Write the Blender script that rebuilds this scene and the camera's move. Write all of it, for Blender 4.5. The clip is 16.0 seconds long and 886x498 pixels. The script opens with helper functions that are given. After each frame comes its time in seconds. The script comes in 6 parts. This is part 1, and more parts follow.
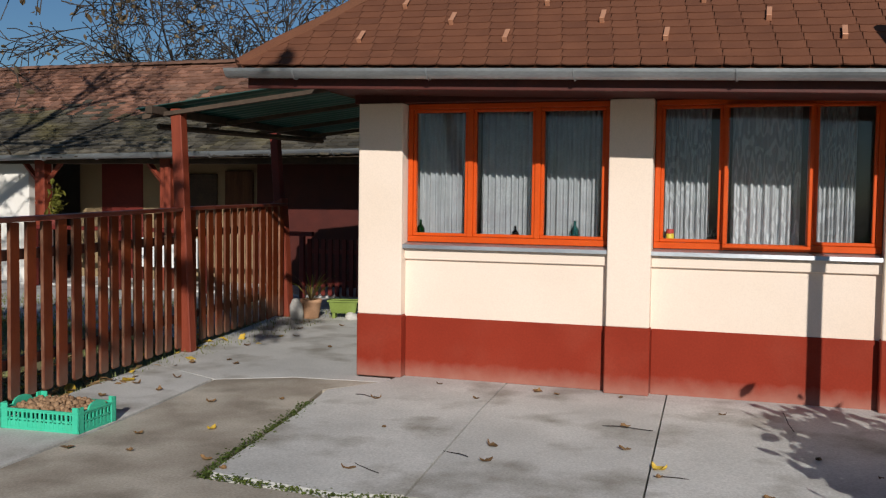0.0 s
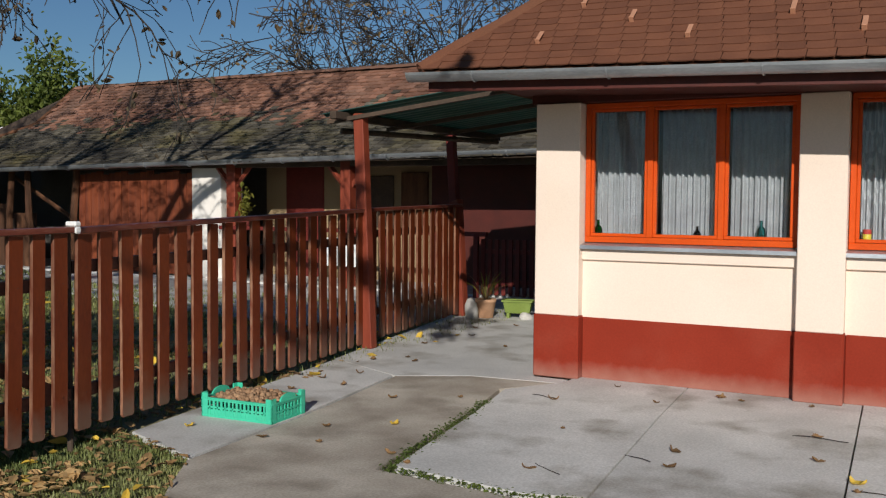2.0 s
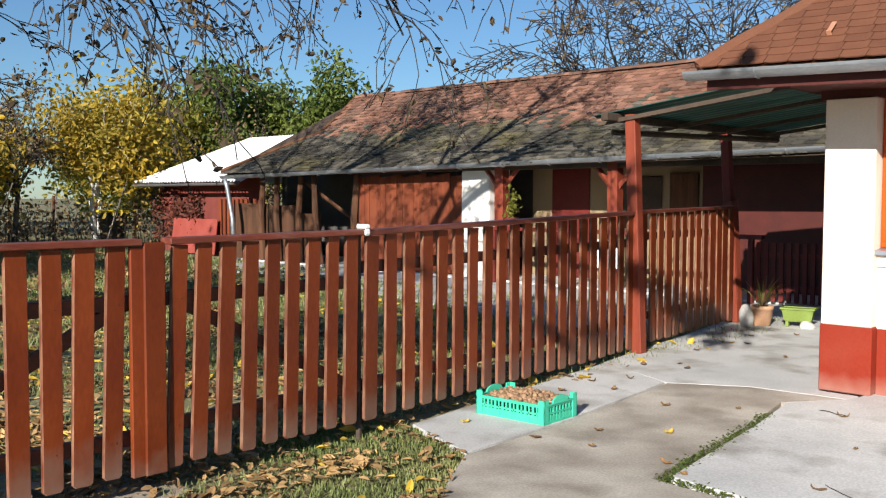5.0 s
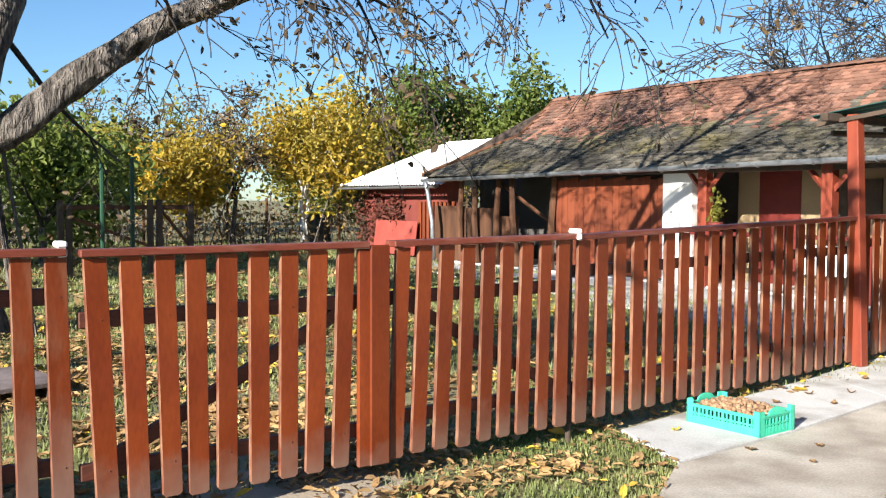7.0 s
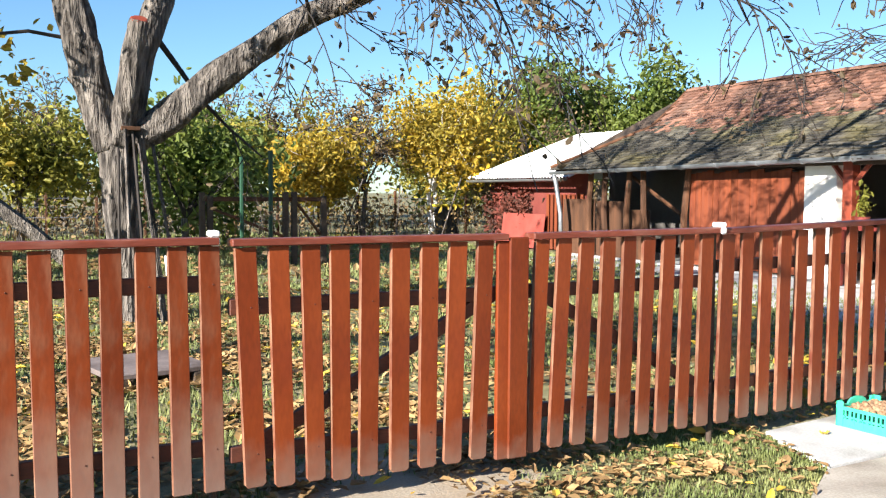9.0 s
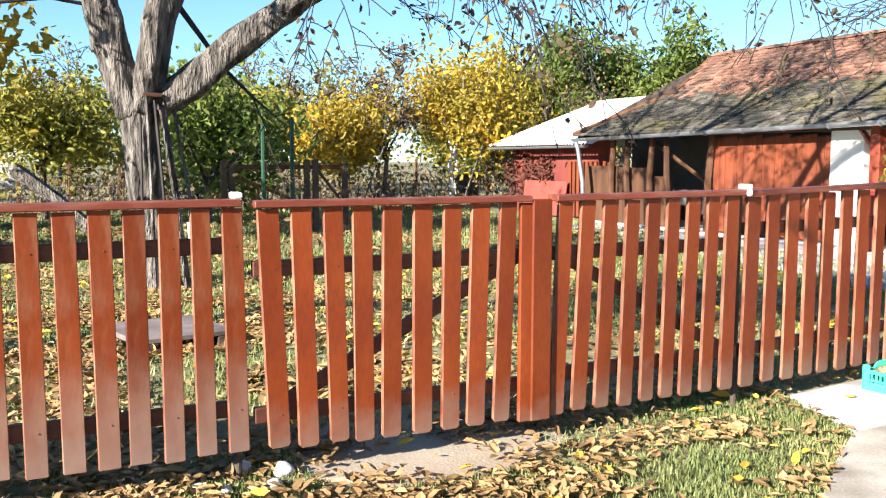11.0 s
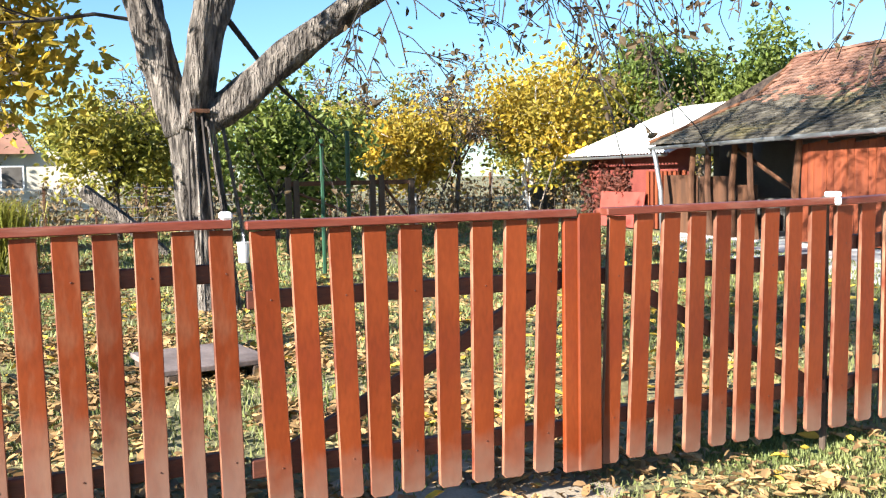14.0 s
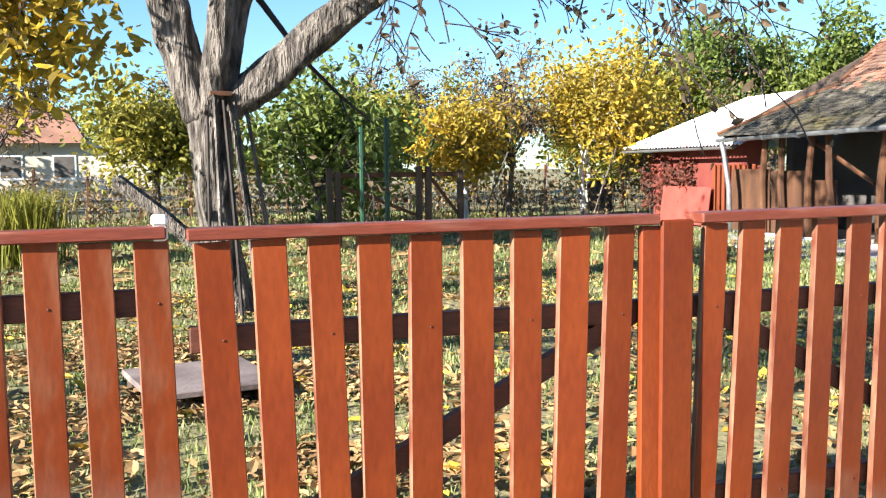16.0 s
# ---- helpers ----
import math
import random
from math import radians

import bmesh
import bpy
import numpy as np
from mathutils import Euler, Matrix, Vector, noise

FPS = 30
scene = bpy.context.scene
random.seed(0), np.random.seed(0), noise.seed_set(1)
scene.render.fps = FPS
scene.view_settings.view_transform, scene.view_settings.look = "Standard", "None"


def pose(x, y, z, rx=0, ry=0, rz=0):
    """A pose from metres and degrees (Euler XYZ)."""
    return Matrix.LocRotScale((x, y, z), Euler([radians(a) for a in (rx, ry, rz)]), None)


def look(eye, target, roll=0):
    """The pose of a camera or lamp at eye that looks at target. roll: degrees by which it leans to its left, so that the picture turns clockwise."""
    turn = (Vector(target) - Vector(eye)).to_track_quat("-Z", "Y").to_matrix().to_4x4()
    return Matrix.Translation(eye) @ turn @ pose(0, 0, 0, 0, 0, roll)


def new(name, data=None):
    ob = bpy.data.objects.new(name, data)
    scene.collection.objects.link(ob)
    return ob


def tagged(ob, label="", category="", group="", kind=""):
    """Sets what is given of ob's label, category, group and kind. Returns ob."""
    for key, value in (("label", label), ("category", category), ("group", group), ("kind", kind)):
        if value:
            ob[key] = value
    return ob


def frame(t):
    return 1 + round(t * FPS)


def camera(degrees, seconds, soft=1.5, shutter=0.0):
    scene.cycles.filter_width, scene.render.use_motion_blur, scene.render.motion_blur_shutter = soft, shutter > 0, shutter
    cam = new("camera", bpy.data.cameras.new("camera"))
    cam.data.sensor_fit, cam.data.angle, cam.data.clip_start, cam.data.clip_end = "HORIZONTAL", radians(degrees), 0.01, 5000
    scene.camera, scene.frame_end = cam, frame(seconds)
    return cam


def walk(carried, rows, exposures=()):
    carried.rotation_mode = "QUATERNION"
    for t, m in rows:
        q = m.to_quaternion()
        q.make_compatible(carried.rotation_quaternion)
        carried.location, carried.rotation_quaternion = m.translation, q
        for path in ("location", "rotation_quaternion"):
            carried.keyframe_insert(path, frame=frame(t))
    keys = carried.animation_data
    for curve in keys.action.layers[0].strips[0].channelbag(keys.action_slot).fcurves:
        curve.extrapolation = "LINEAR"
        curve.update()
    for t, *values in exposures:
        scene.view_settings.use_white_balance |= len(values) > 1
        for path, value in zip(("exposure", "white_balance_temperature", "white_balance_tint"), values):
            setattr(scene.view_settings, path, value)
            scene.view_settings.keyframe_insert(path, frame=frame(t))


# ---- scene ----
cam = camera(50.3, 16.0, soft=1.25)
ROWS = [
    (0, 0.063, 0.313, 1.393, 17.82, -3.02, 0.75),
    (0.5, 0.049, 0.318, 1.389, 19.66, -2.93, 0.29),
    (1, 0.032, 0.309, 1.394, 22.02, -3.25, 0.27),
    (1.5, 0.018, 0.283, 1.404, 24.91, -3.28, 0.29),
    (2, 0.009, 0.276, 1.397, 28.05, -3.12, 0.38),
    (2.5, 0.011, 0.284, 1.4, 31.05, -2.78, 0.31),
    (3, -0.002, 0.273, 1.396, 33.43, -2.29, 0.88),
    (5.5, -0.073, 0.185, 1.418, 46.96, -3.27, -0.05),
    (6, -0.085, 0.12, 1.408, 50.17, -3.1, 0.01),
    (6.5, -0.08, 0.073, 1.42, 52.71, -3.1, -0.05),
    (7, -0.079, 0.08, 1.43, 55.34, -3.09, 0.24),
    (7.5, -0.105, 0.057, 1.426, 57.4, -3.35, 0.17),
    (8, -0.102, 0.045, 1.423, 59.24, -3.47, 0.02),
    (8.5, -0.127, 0.038, 1.422, 61.07, -3.48, 0.15),
    (9, -0.138, 0.028, 1.424, 62.88, -3.55, 0.38),
    (9.5, -0.126, 0.022, 1.418, 64.5, -3.96, 0.37),
    (12, -0.222, 0.059, 1.38, 63.81, -5.96, 0.24),
    (12.5, -0.26, 0.136, 1.388, 64.71, -5.39, 0.77),
    (13, -0.288, 0.275, 1.375, 67.6, -4.92, 0.06),
    (13.5, -0.387, 0.398, 1.386, 68.49, -5.09, -0.77),
    (14, -0.616, 0.496, 1.373, 69.17, -4.56, -1.07),
    (14.5, -0.799, 0.595, 1.38, 68.56, -4.64, 0.07),
    (15, -1.081, 0.805, 1.356, 71.5, -6.15, 0.31),
    (15.5, -1.307, 0.891, 1.358, 72.13, -4.27, 0.27),
    (16, -1.604, 0.951, 1.363, 72.49, -4.97, -0.65),
]

EXPOSURES = [(0.0, -0.2), (2.0, -0.15), (3.0, 0.03), (5.5, 1.02), (7.0, 1.46), (9.5, 1.75), (12.0, 2.05), (16.0, 2.05)]


def aim(x, y, z, yaw, pitch, roll):
    a, p = radians(yaw), radians(pitch)
    d = Vector((-math.sin(a) * math.cos(p), math.cos(a) * math.cos(p), math.sin(p)))
    return look((x, y, z), Vector((x, y, z)) + d, roll)


walk(cam, [(t, aim(*r)) for t, *r in ROWS], EXPOSURES)

# ---- light: low autumn sun over the yard, clear sky ----
SUN_EL, SUN_DIR = radians(23), Vector((0.371, -0.928))
world = bpy.data.worlds.new("sky")
scene.world = world
world.use_nodes = True
wt = world.node_tree
sky = wt.nodes.new("ShaderNodeTexSky")
sky.sky_type, sky.sun_disc = "NISHITA", False
sky.sun_elevation, sky.sun_rotation = SUN_EL, radians(158.2)
sky.altitude, sky.air_density, sky.dust_density, sky.ozone_density = 100, 1.0, 0.15, 3.5
clear = wt.nodes.new("ShaderNodeMix")
clear.data_type, clear.blend_type = "RGBA", "MULTIPLY"
clear.inputs[0].default_value, clear.inputs[7].default_value = 1.0, (0.73, 0.91, 1.05, 1.0)
wt.links.new(sky.outputs[0], clear.inputs[6])
wt.links.new(clear.outputs[2], wt.nodes["Background"].inputs[0])
wt.nodes["Background"].inputs[1].default_value = 0.058
sun_data = bpy.data.lights.new("sun", "SUN")
sun_data.energy, sun_data.angle, sun_data.color = 4.7, radians(0.53), (1.0, 0.95, 0.88)
sun = new("sun", sun_data)
toward = Vector((SUN_DIR.x, SUN_DIR.y, 0)).normalized() * math.cos(SUN_EL) + Vector((0, 0, math.sin(SUN_EL)))
sun.matrix_basis = look(toward * 30, (0, 0, 0))


# ---- materials ----
def rgb(c):
    return (*c, 1.0)


def mat(name, a, b, scale=3.0, rough=0.7, bump=0.2, fine=40.0, fine_amount=0.35, stretch=(1, 1, 1), metal=0.0, rand=0.0,
        island=0.0, spec=0.4, stain=None, stain_scale=1.2, stain_amount=0.5, transmit=0.0, coat=0.0, relief=0.01):
    """Two base colours mixed by a coarse pattern, a fine grain on top, stains of their own, and relief."""
    m = bpy.data.materials.new(name)
    m.use_nodes = True
    t = m.node_tree
    n, l = t.nodes, t.links
    bsdf = n["Principled BSDF"]
    tc, mp = n.new("ShaderNodeTexCoord"), n.new("ShaderNodeMapping")
    mp.inputs["Scale"].default_value = stretch
    l.new(tc.outputs["Object"], mp.inputs[0])

    def noise_tex(s, detail=5.0, off=0.0):
        x = n.new("ShaderNodeTexNoise")
        x.noise_dimensions = "4D"
        x.inputs["Scale"].default_value, x.inputs["Detail"].default_value = s, detail
        l.new(mp.outputs[0], x.inputs["Vector"])
        x.inputs["W"].default_value = off
        return x

    big, small = noise_tex(scale, 6, 1.0), noise_tex(fine, 4, 5.0)
    if rand:
        info = n.new("ShaderNodeObjectInfo")
        mul = n.new("ShaderNodeMath")
        mul.operation, mul.inputs[1].default_value = "MULTIPLY", 37.0
        l.new(info.outputs["Random"], mul.inputs[0])
        l.new(mul.outputs[0], big.inputs["W"])
    ramp = n.new("ShaderNodeMapRange")
    ramp.inputs[1].default_value, ramp.inputs[2].default_value = 0.33, 0.67
    l.new(big.outputs[0], ramp.inputs[0])
    mix = n.new("ShaderNodeMix")
    mix.data_type = "RGBA"
    mix.inputs[6].default_value, mix.inputs[7].default_value = rgb(a), rgb(b)
    l.new(ramp.outputs[0], mix.inputs[0])
    col = mix.outputs[2]
    if stain:
        sn = noise_tex(stain_scale, 7, 9.0)
        sr = n.new("ShaderNodeMapRange")
        sr.inputs[1].default_value, sr.inputs[2].default_value, sr.inputs[4].default_value = 0.5, 0.68, stain_amount
        l.new(sn.outputs[0], sr.inputs[0])
        sm = n.new("ShaderNodeMix")
        sm.data_type = "RGBA"
        sm.inputs[7].default_value = rgb(stain)
        l.new(sr.outputs[0], sm.inputs[0])
        l.new(col, sm.inputs[6])
        col = sm.outputs[2]
    hsv = n.new("ShaderNodeHueSaturation")
    l.new(col, hsv.inputs["Color"])
    val = n.new("ShaderNodeMapRange")
    val.inputs[1].default_value, val.inputs[2].default_value = 0.25, 0.75
    val.inputs[3].default_value, val.inputs[4].default_value = 1 - fine_amount, 1 + fine_amount
    l.new(small.outputs[0], val.inputs[0])
    value = val.outputs[0]
    for amount, kind in ((rand, "ShaderNodeObjectInfo"), (island, "ShaderNodeNewGeometry")):
        if amount:
            src = n.new(kind)
            out = src.outputs["Random"] if kind == "ShaderNodeObjectInfo" else src.outputs["Random Per Island"]
            r = n.new("ShaderNodeMapRange")
            r.inputs[3].default_value, r.inputs[4].default_value = 1 - amount, 1 + amount
            l.new(out, r.inputs[0])
            k = n.new("ShaderNodeMath")
            k.operation = "MULTIPLY"
            l.new(value, k.inputs[0])
            l.new(r.outputs[0], k.inputs[1])
            value = k.outputs[0]
    l.new(value, hsv.inputs["Value"])
    l.new(hsv.outputs[0], bsdf.inputs["Base Color"])
    bsdf.inputs["Roughness"].default_value, bsdf.inputs["Metallic"].default_value = rough, metal
    bsdf.inputs["Specular IOR Level"].default_value = spec
    bsdf.inputs["Coat Weight"].default_value = coat
    if bump:
        add = n.new("ShaderNodeMath")
        add.operation = "ADD"
        l.new(big.outputs[0], add.inputs[0])
        l.new(small.outputs[0], add.inputs[1])
        bp = n.new("ShaderNodeBump")
        bp.inputs["Strength"].default_value, bp.inputs["Distance"].default_value = bump, relief
        l.new(add.outputs[0], bp.inputs["Height"])
        l.new(bp.outputs[0], bsdf.inputs["Normal"])
    if transmit:
        tr = n.new("ShaderNodeBsdfTranslucent")
        l.new(hsv.outputs[0], tr.inputs[0])
        mx = n.new("ShaderNodeMixShader")
        mx.inputs[0].default_value = transmit
        l.new(bsdf.outputs[0], mx.inputs[1])
        l.new(tr.outputs[0], mx.inputs[2])
        l.new(mx.outputs[0], n["Material Output"].inputs[0])
    return m


def glass_mat(name, tint=(1, 1, 1), gloss=0.06):
    m = bpy.data.materials.new(name)
    m.use_nodes = True
    n, l = m.node_tree.nodes, m.node_tree.links
    n.remove(n["Principled BSDF"])
    clear, shine, mix, fr = (n.new("ShaderNodeBsdfTransparent"), n.new("ShaderNodeBsdfGlossy"), n.new("ShaderNodeMixShader"), n.new("ShaderNodeFresnel"))
    clear.inputs[0].default_value = rgb(tint)
    shine.inputs["Roughness"].default_value = 0.01
    fr.inputs["IOR"].default_value = 1.45
    l.new(fr.outputs[0], mix.inputs[0])
    l.new(clear.outputs[0], mix.inputs[1])
    l.new(shine.outputs[0], mix.inputs[2])
    l.new(mix.outputs[0], n["Material Output"].inputs[0])
    return m


def lace_mat(name):
    """White lace: threads of a woven pattern with clear holes between."""
    m = bpy.data.materials.new(name)
    m.use_nodes = True
    n, l = m.node_tree.nodes, m.node_tree.links
    bsdf = n["Principled BSDF"]
    bsdf.inputs["Base Color"].default_value = (0.50, 0.52, 0.54, 1)
    bsdf.inputs["Roughness"].default_value = 0.9
    tc, vor, ramp, mix, clear = (n.new("ShaderNodeTexCoord"), n.new("ShaderNodeTexVoronoi"), n.new("ShaderNodeMapRange"), n.new("ShaderNodeMixShader"),
                                 n.new("ShaderNodeBsdfTransparent"))
    vor.inputs["Scale"].default_value = 85
    noise_n = n.new("ShaderNodeTexNoise")
    noise_n.inputs["Scale"].default_value = 9
    l.new(tc.outputs["Object"], vor.inputs["Vector"])
    l.new(tc.outputs["Object"], noise_n.inputs["Vector"])
    add = n.new("ShaderNodeMath")
    add.operation = "ADD"
    l.new(vor.outputs["Distance"], add.inputs[0])
    l.new(noise_n.outputs[0], add.inputs[1])
    ramp.inputs[1].default_value, ramp.inputs[2].default_value = 0.7, 1.15
    ramp.inputs[3].default_value, ramp.inputs[4].default_value = 0.12, 0.36
    l.new(add.outputs[0], ramp.inputs[0])
    l.new(ramp.outputs[0], mix.inputs[0])
    l.new(bsdf.outputs[0], mix.inputs[1])
    l.new(clear.outputs[0], mix.inputs[2])
    l.new(mix.outputs[0], n["Material Output"].inputs[0])
    return m


def scroll_lace_mat(name):
    """Net curtain with dense white scrolls woven into it."""
    m = lace_mat(name)
    n, l = m.node_tree.nodes, m.node_tree.links
    bsdf = n["Principled BSDF"]
    bsdf.inputs["Base Color"].default_value = (0.56, 0.58, 0.6, 1)
    tc, wave, ramp = n.new("ShaderNodeTexCoord"), n.new("ShaderNodeTexWave"), n.new("ShaderNodeMapRange")
    wave.wave_type, wave.rings_direction = "RINGS", "SPHERICAL"
    wave.inputs["Scale"].default_value, wave.inputs["Distortion"].default_value = 4.0, 11.0
    wave.inputs["Detail"].default_value, wave.inputs["Detail Scale"].default_value = 1.0, 1.6
    l.new(tc.outputs["Object"], wave.inputs["Vector"])
    ramp.inputs[1].default_value, ramp.inputs[2].default_value = 0.55, 0.75
    ramp.inputs[3].default_value, ramp.inputs[4].default_value = 0.36, 0.1
    l.new(wave.outputs[0], ramp.inputs[0])
    mix = next(x for x in n if x.bl_idname == "ShaderNodeMixShader")
    l.new(ramp.outputs[0], mix.inputs[0])
    return m


PLASTER = mat("cream_plaster", (0.76, 0.63, 0.525), (0.80, 0.67, 0.565), 1.5, 0.9, 0.12, 90, 0.05, stain=(0.68, 0.54, 0.40), stain_scale=0.9, stain_amount=0.25, relief=0.004)
PLINTH = mat("red_plinth_paint", (0.225, 0.024, 0.010), (0.26, 0.030, 0.013), 2.0, 0.8, 0.15, 70, 0.10, spec=0.2, stain=(0.28, 0.06, 0.035), stain_scale=2.5, stain_amount=0.3, relief=0.004)
FASCIA = mat("dark_red_boards", (0.055, 0.009, 0.006), (0.08, 0.013, 0.008), 4, 0.6, 0.15, 60, 0.2)
FRAME = mat("orange_red_gloss_paint", (0.55, 0.066, 0.006), (0.62, 0.083, 0.008), 6, 0.42, 0.08, 60, 0.08, spec=0.22)
ZINC = mat("weathered_zinc", (0.30, 0.32, 0.34), (0.42, 0.44, 0.46), 5, 0.42, 0.08, 50, 0.12, metal=0.75, stretch=(0.6, 2, 2))
SHINGLE = mat("brown_red_shingle", (0.1189, 0.0426, 0.0213), (0.1640, 0.0615, 0.0303), 3, 0.9, 0.5, 160, 0.25, rand=0.08, island=0.08, stain=(0.12, 0.055, 0.03), stain_scale=1.0, stain_amount=0.4, relief=0.004)
CLIP = mat("copper_snow_stop", (0.55, 0.26, 0.15), (0.62, 0.32, 0.2), 10, 0.45, 0.05, 60, 0.1, metal=0.3)
PICKET = mat("red_brown_fence_paint", (0.132, 0.023, 0.0055), (0.182, 0.037, 0.0095), 2.0, 0.46, 0.2, 30, 0.17, stretch=(2.5, 2.5, 0.8), rand=0.22, stain=(0.11, 0.018, 0.008), stain_scale=3.4, stain_amount=0.55, relief=0.003, spec=0.2)
PICKET_OLD = mat("weathered_fence_paint", (0.132, 0.023, 0.0055), (0.182, 0.037, 0.0095), 2.0, 0.46, 0.2, 30, 0.17, stretch=(2.5, 2.5, 0.8), rand=0.22, stain=(0.24, 0.12, 0.07), stain_scale=5.0, stain_amount=0.45, relief=0.003, spec=0.2)


def bleached_feet(m, colour, top, ragged=0.28, amount=0.7):
    """Paint worn off and dusty towards the foot of each board, with an uneven edge."""
    n, l = m.node_tree.nodes, m.node_tree.links
    bsdf = n["Principled BSDF"]
    old = bsdf.inputs["Base Color"].links[0].from_socket
    tc, sep, ns, add, ramp, mix = (n.new("ShaderNodeTexCoord"), n.new("ShaderNodeSeparateXYZ"), n.new("ShaderNodeTexNoise"), n.new("ShaderNodeMath"), n.new("ShaderNodeMapRange"), n.new("ShaderNodeMix"))
    ns.inputs["Scale"].default_value, ns.inputs["Detail"].default_value = 9, 6
    info, vec = n.new("ShaderNodeObjectInfo"), n.new("ShaderNodeVectorMath")
    l.new(tc.outputs["Object"], vec.inputs[0])
    l.new(info.outputs["Location"], vec.inputs[1])
    l.new(vec.outputs[0], ns.inputs["Vector"])
    l.new(tc.outputs["Object"], sep.inputs[0])
    add.operation = "MULTIPLY_ADD"
    l.new(ns.outputs[0], add.inputs[0])
    add.inputs[1].default_value = ragged
    l.new(sep.outputs["Z"], add.inputs[2])
    ramp.inputs[1].default_value, ramp.inputs[2].default_value = top + 0.5 * ragged, 0.43 * ragged
    ramp.inputs[3].default_value, ramp.inputs[4].default_value = 0.0, amount
    l.new(add.outputs[0], ramp.inputs[0])
    mix.data_type = "RGBA"
    mix.inputs[7].default_value = rgb(colour)
    l.new(ramp.outputs[0], mix.inputs[0])
    l.new(old, mix.inputs[6])
    l.new(mix.outputs[2], bsdf.inputs["Base Color"])


bleached_feet(PICKET, (0.20, 0.14, 0.105), 0.2)
bleached_feet(PICKET_OLD, (0.24, 0.175, 0.14), 0.46)
WORN_EDGE = mat("worn_board_edge", (0.12, 0.024, 0.008), (0.25, 0.13, 0.075), 26, 0.7, 0.2, 60, 0.2, stretch=(1, 1, 0.35), rand=0.2, relief=0.002)
bleached_feet(PLINTH, (0.44, 0.27, 0.21), 0.14, 0.1, 0.5)
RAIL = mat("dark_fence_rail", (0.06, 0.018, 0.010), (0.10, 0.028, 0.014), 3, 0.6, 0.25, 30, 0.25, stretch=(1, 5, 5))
CAPRAIL = mat("fence_top_rail_paint", (0.125, 0.027, 0.015), (0.17, 0.038, 0.020), 4, 0.42, 0.2, 30, 0.2, stretch=(0.7, 5, 5), stain=(0.3, 0.15, 0.11), stain_scale=5, stain_amount=0.35)
POST = mat("red_painted_post", (0.19, 0.034, 0.016), (0.235, 0.046, 0.021), 3, 0.55, 0.2, 30, 0.14, stretch=(5, 5, 0.7))
WHITE = mat("white_plastic", (0.72, 0.72, 0.70), (0.80, 0.80, 0.78), 8, 0.5, 0.05, 60, 0.06)
WHITEWASH = mat("whitewash", (0.74, 0.70, 0.64), (0.80, 0.77, 0.72), 2, 0.9, 0.2, 50, 0.06)
BEIGE = mat("beige_plaster", (0.26, 0.185, 0.10), (0.31, 0.225, 0.13), 1.5, 0.9, 0.2, 50, 0.12)
CONCRETE = mat("grey_concrete", (0.47, 0.465, 0.445), (0.61, 0.60, 0.575), 1.7, 0.85, 0.35, 70, 0.2, rand=0.06, stain=(0.27, 0.25, 0.215), stain_scale=2.4, stain_amount=0.85, relief=0.004)
CONCRETE_BROWN = mat("dirty_concrete", (0.29, 0.25, 0.20), (0.50, 0.455, 0.385), 2.1, 0.9, 0.4, 70, 0.22, stain=(0.13, 0.105, 0.075), stain_scale=2.2, stain_amount=0.6, relief=0.005)
SOIL = mat("lawn_soil", (0.13, 0.14, 0.05), (0.25, 0.21, 0.115), 0.9, 0.95, 0.6, 22, 0.35, stain=(0.36, 0.29, 0.17), stain_scale=0.5, stain_amount=0.5, relief=0.03)
MUD = mat("trodden_earth", (0.30, 0.235, 0.165), (0.38, 0.31, 0.225), 3, 0.95, 0.5, 60, 0.2)
GRASS = mat("grass_blades", (0.14, 0.18, 0.05), (0.28, 0.285, 0.11), 1.2, 0.6, 0, 30, 0.1, island=0.4, transmit=0.3)
LEAF_DRY = mat("dry_walnut_leaves", (0.19, 0.11, 0.045), (0.45, 0.29, 0.125), 2.5, 0.7, 0, 30, 0.1, island=0.45, transmit=0.15)
LEAF_PAVE = mat("brown_curled_leaves", (0.13, 0.07, 0.028), (0.24, 0.14, 0.06), 18, 0.75, 0.2, 60, 0.2, rand=0.35)
LEAF_FALLEN_YELLOW = mat("fallen_yellow_leaves", (0.52, 0.34, 0.035), (0.60, 0.42, 0.07), 2.5, 0.6, 0, 30, 0.1, island=0.3, transmit=0.15)
LEAF_YELLOW = mat("yellow_foliage", (0.52, 0.34, 0.028), (0.36, 0.29, 0.05), 0.7, 0.55, 0, 20, 0.1, island=0.4, transmit=0.5)
LEAF_MIXED = mat("green_yellow_foliage", (0.15, 0.19, 0.04), (0.40, 0.33, 0.055), 0.6, 0.55, 0, 20, 0.1, island=0.45, transmit=0.5)
LEAF_GREEN = mat("green_foliage", (0.085, 0.135, 0.028), (0.21, 0.245, 0.05), 0.6, 0.55, 0, 20, 0.1, island=0.45, transmit=0.5)
LEAF_DARK = mat("dark_green_foliage", (0.03, 0.058, 0.016), (0.085, 0.115, 0.03), 0.7, 0.5, 0, 20, 0.1, island=0.45, transmit=0.25)
LEAF_BROWN = mat("withered_foliage", (0.14, 0.09, 0.045), (0.24, 0.17, 0.08), 0.7, 0.6, 0, 20, 0.1, island=0.4, transmit=0.25)
# the dark stain draws the furrows and also paints in shade on the trunk
BARK = mat("walnut_bark", (0.032, 0.025, 0.02), (0.29, 0.25, 0.212), 7, 0.9, 1.0, 22, 0.5, stretch=(1.7, 1.7, 0.32), relief=0.13, stain=(0.025, 0.02, 0.017), stain_scale=7, stain_amount=0.95)
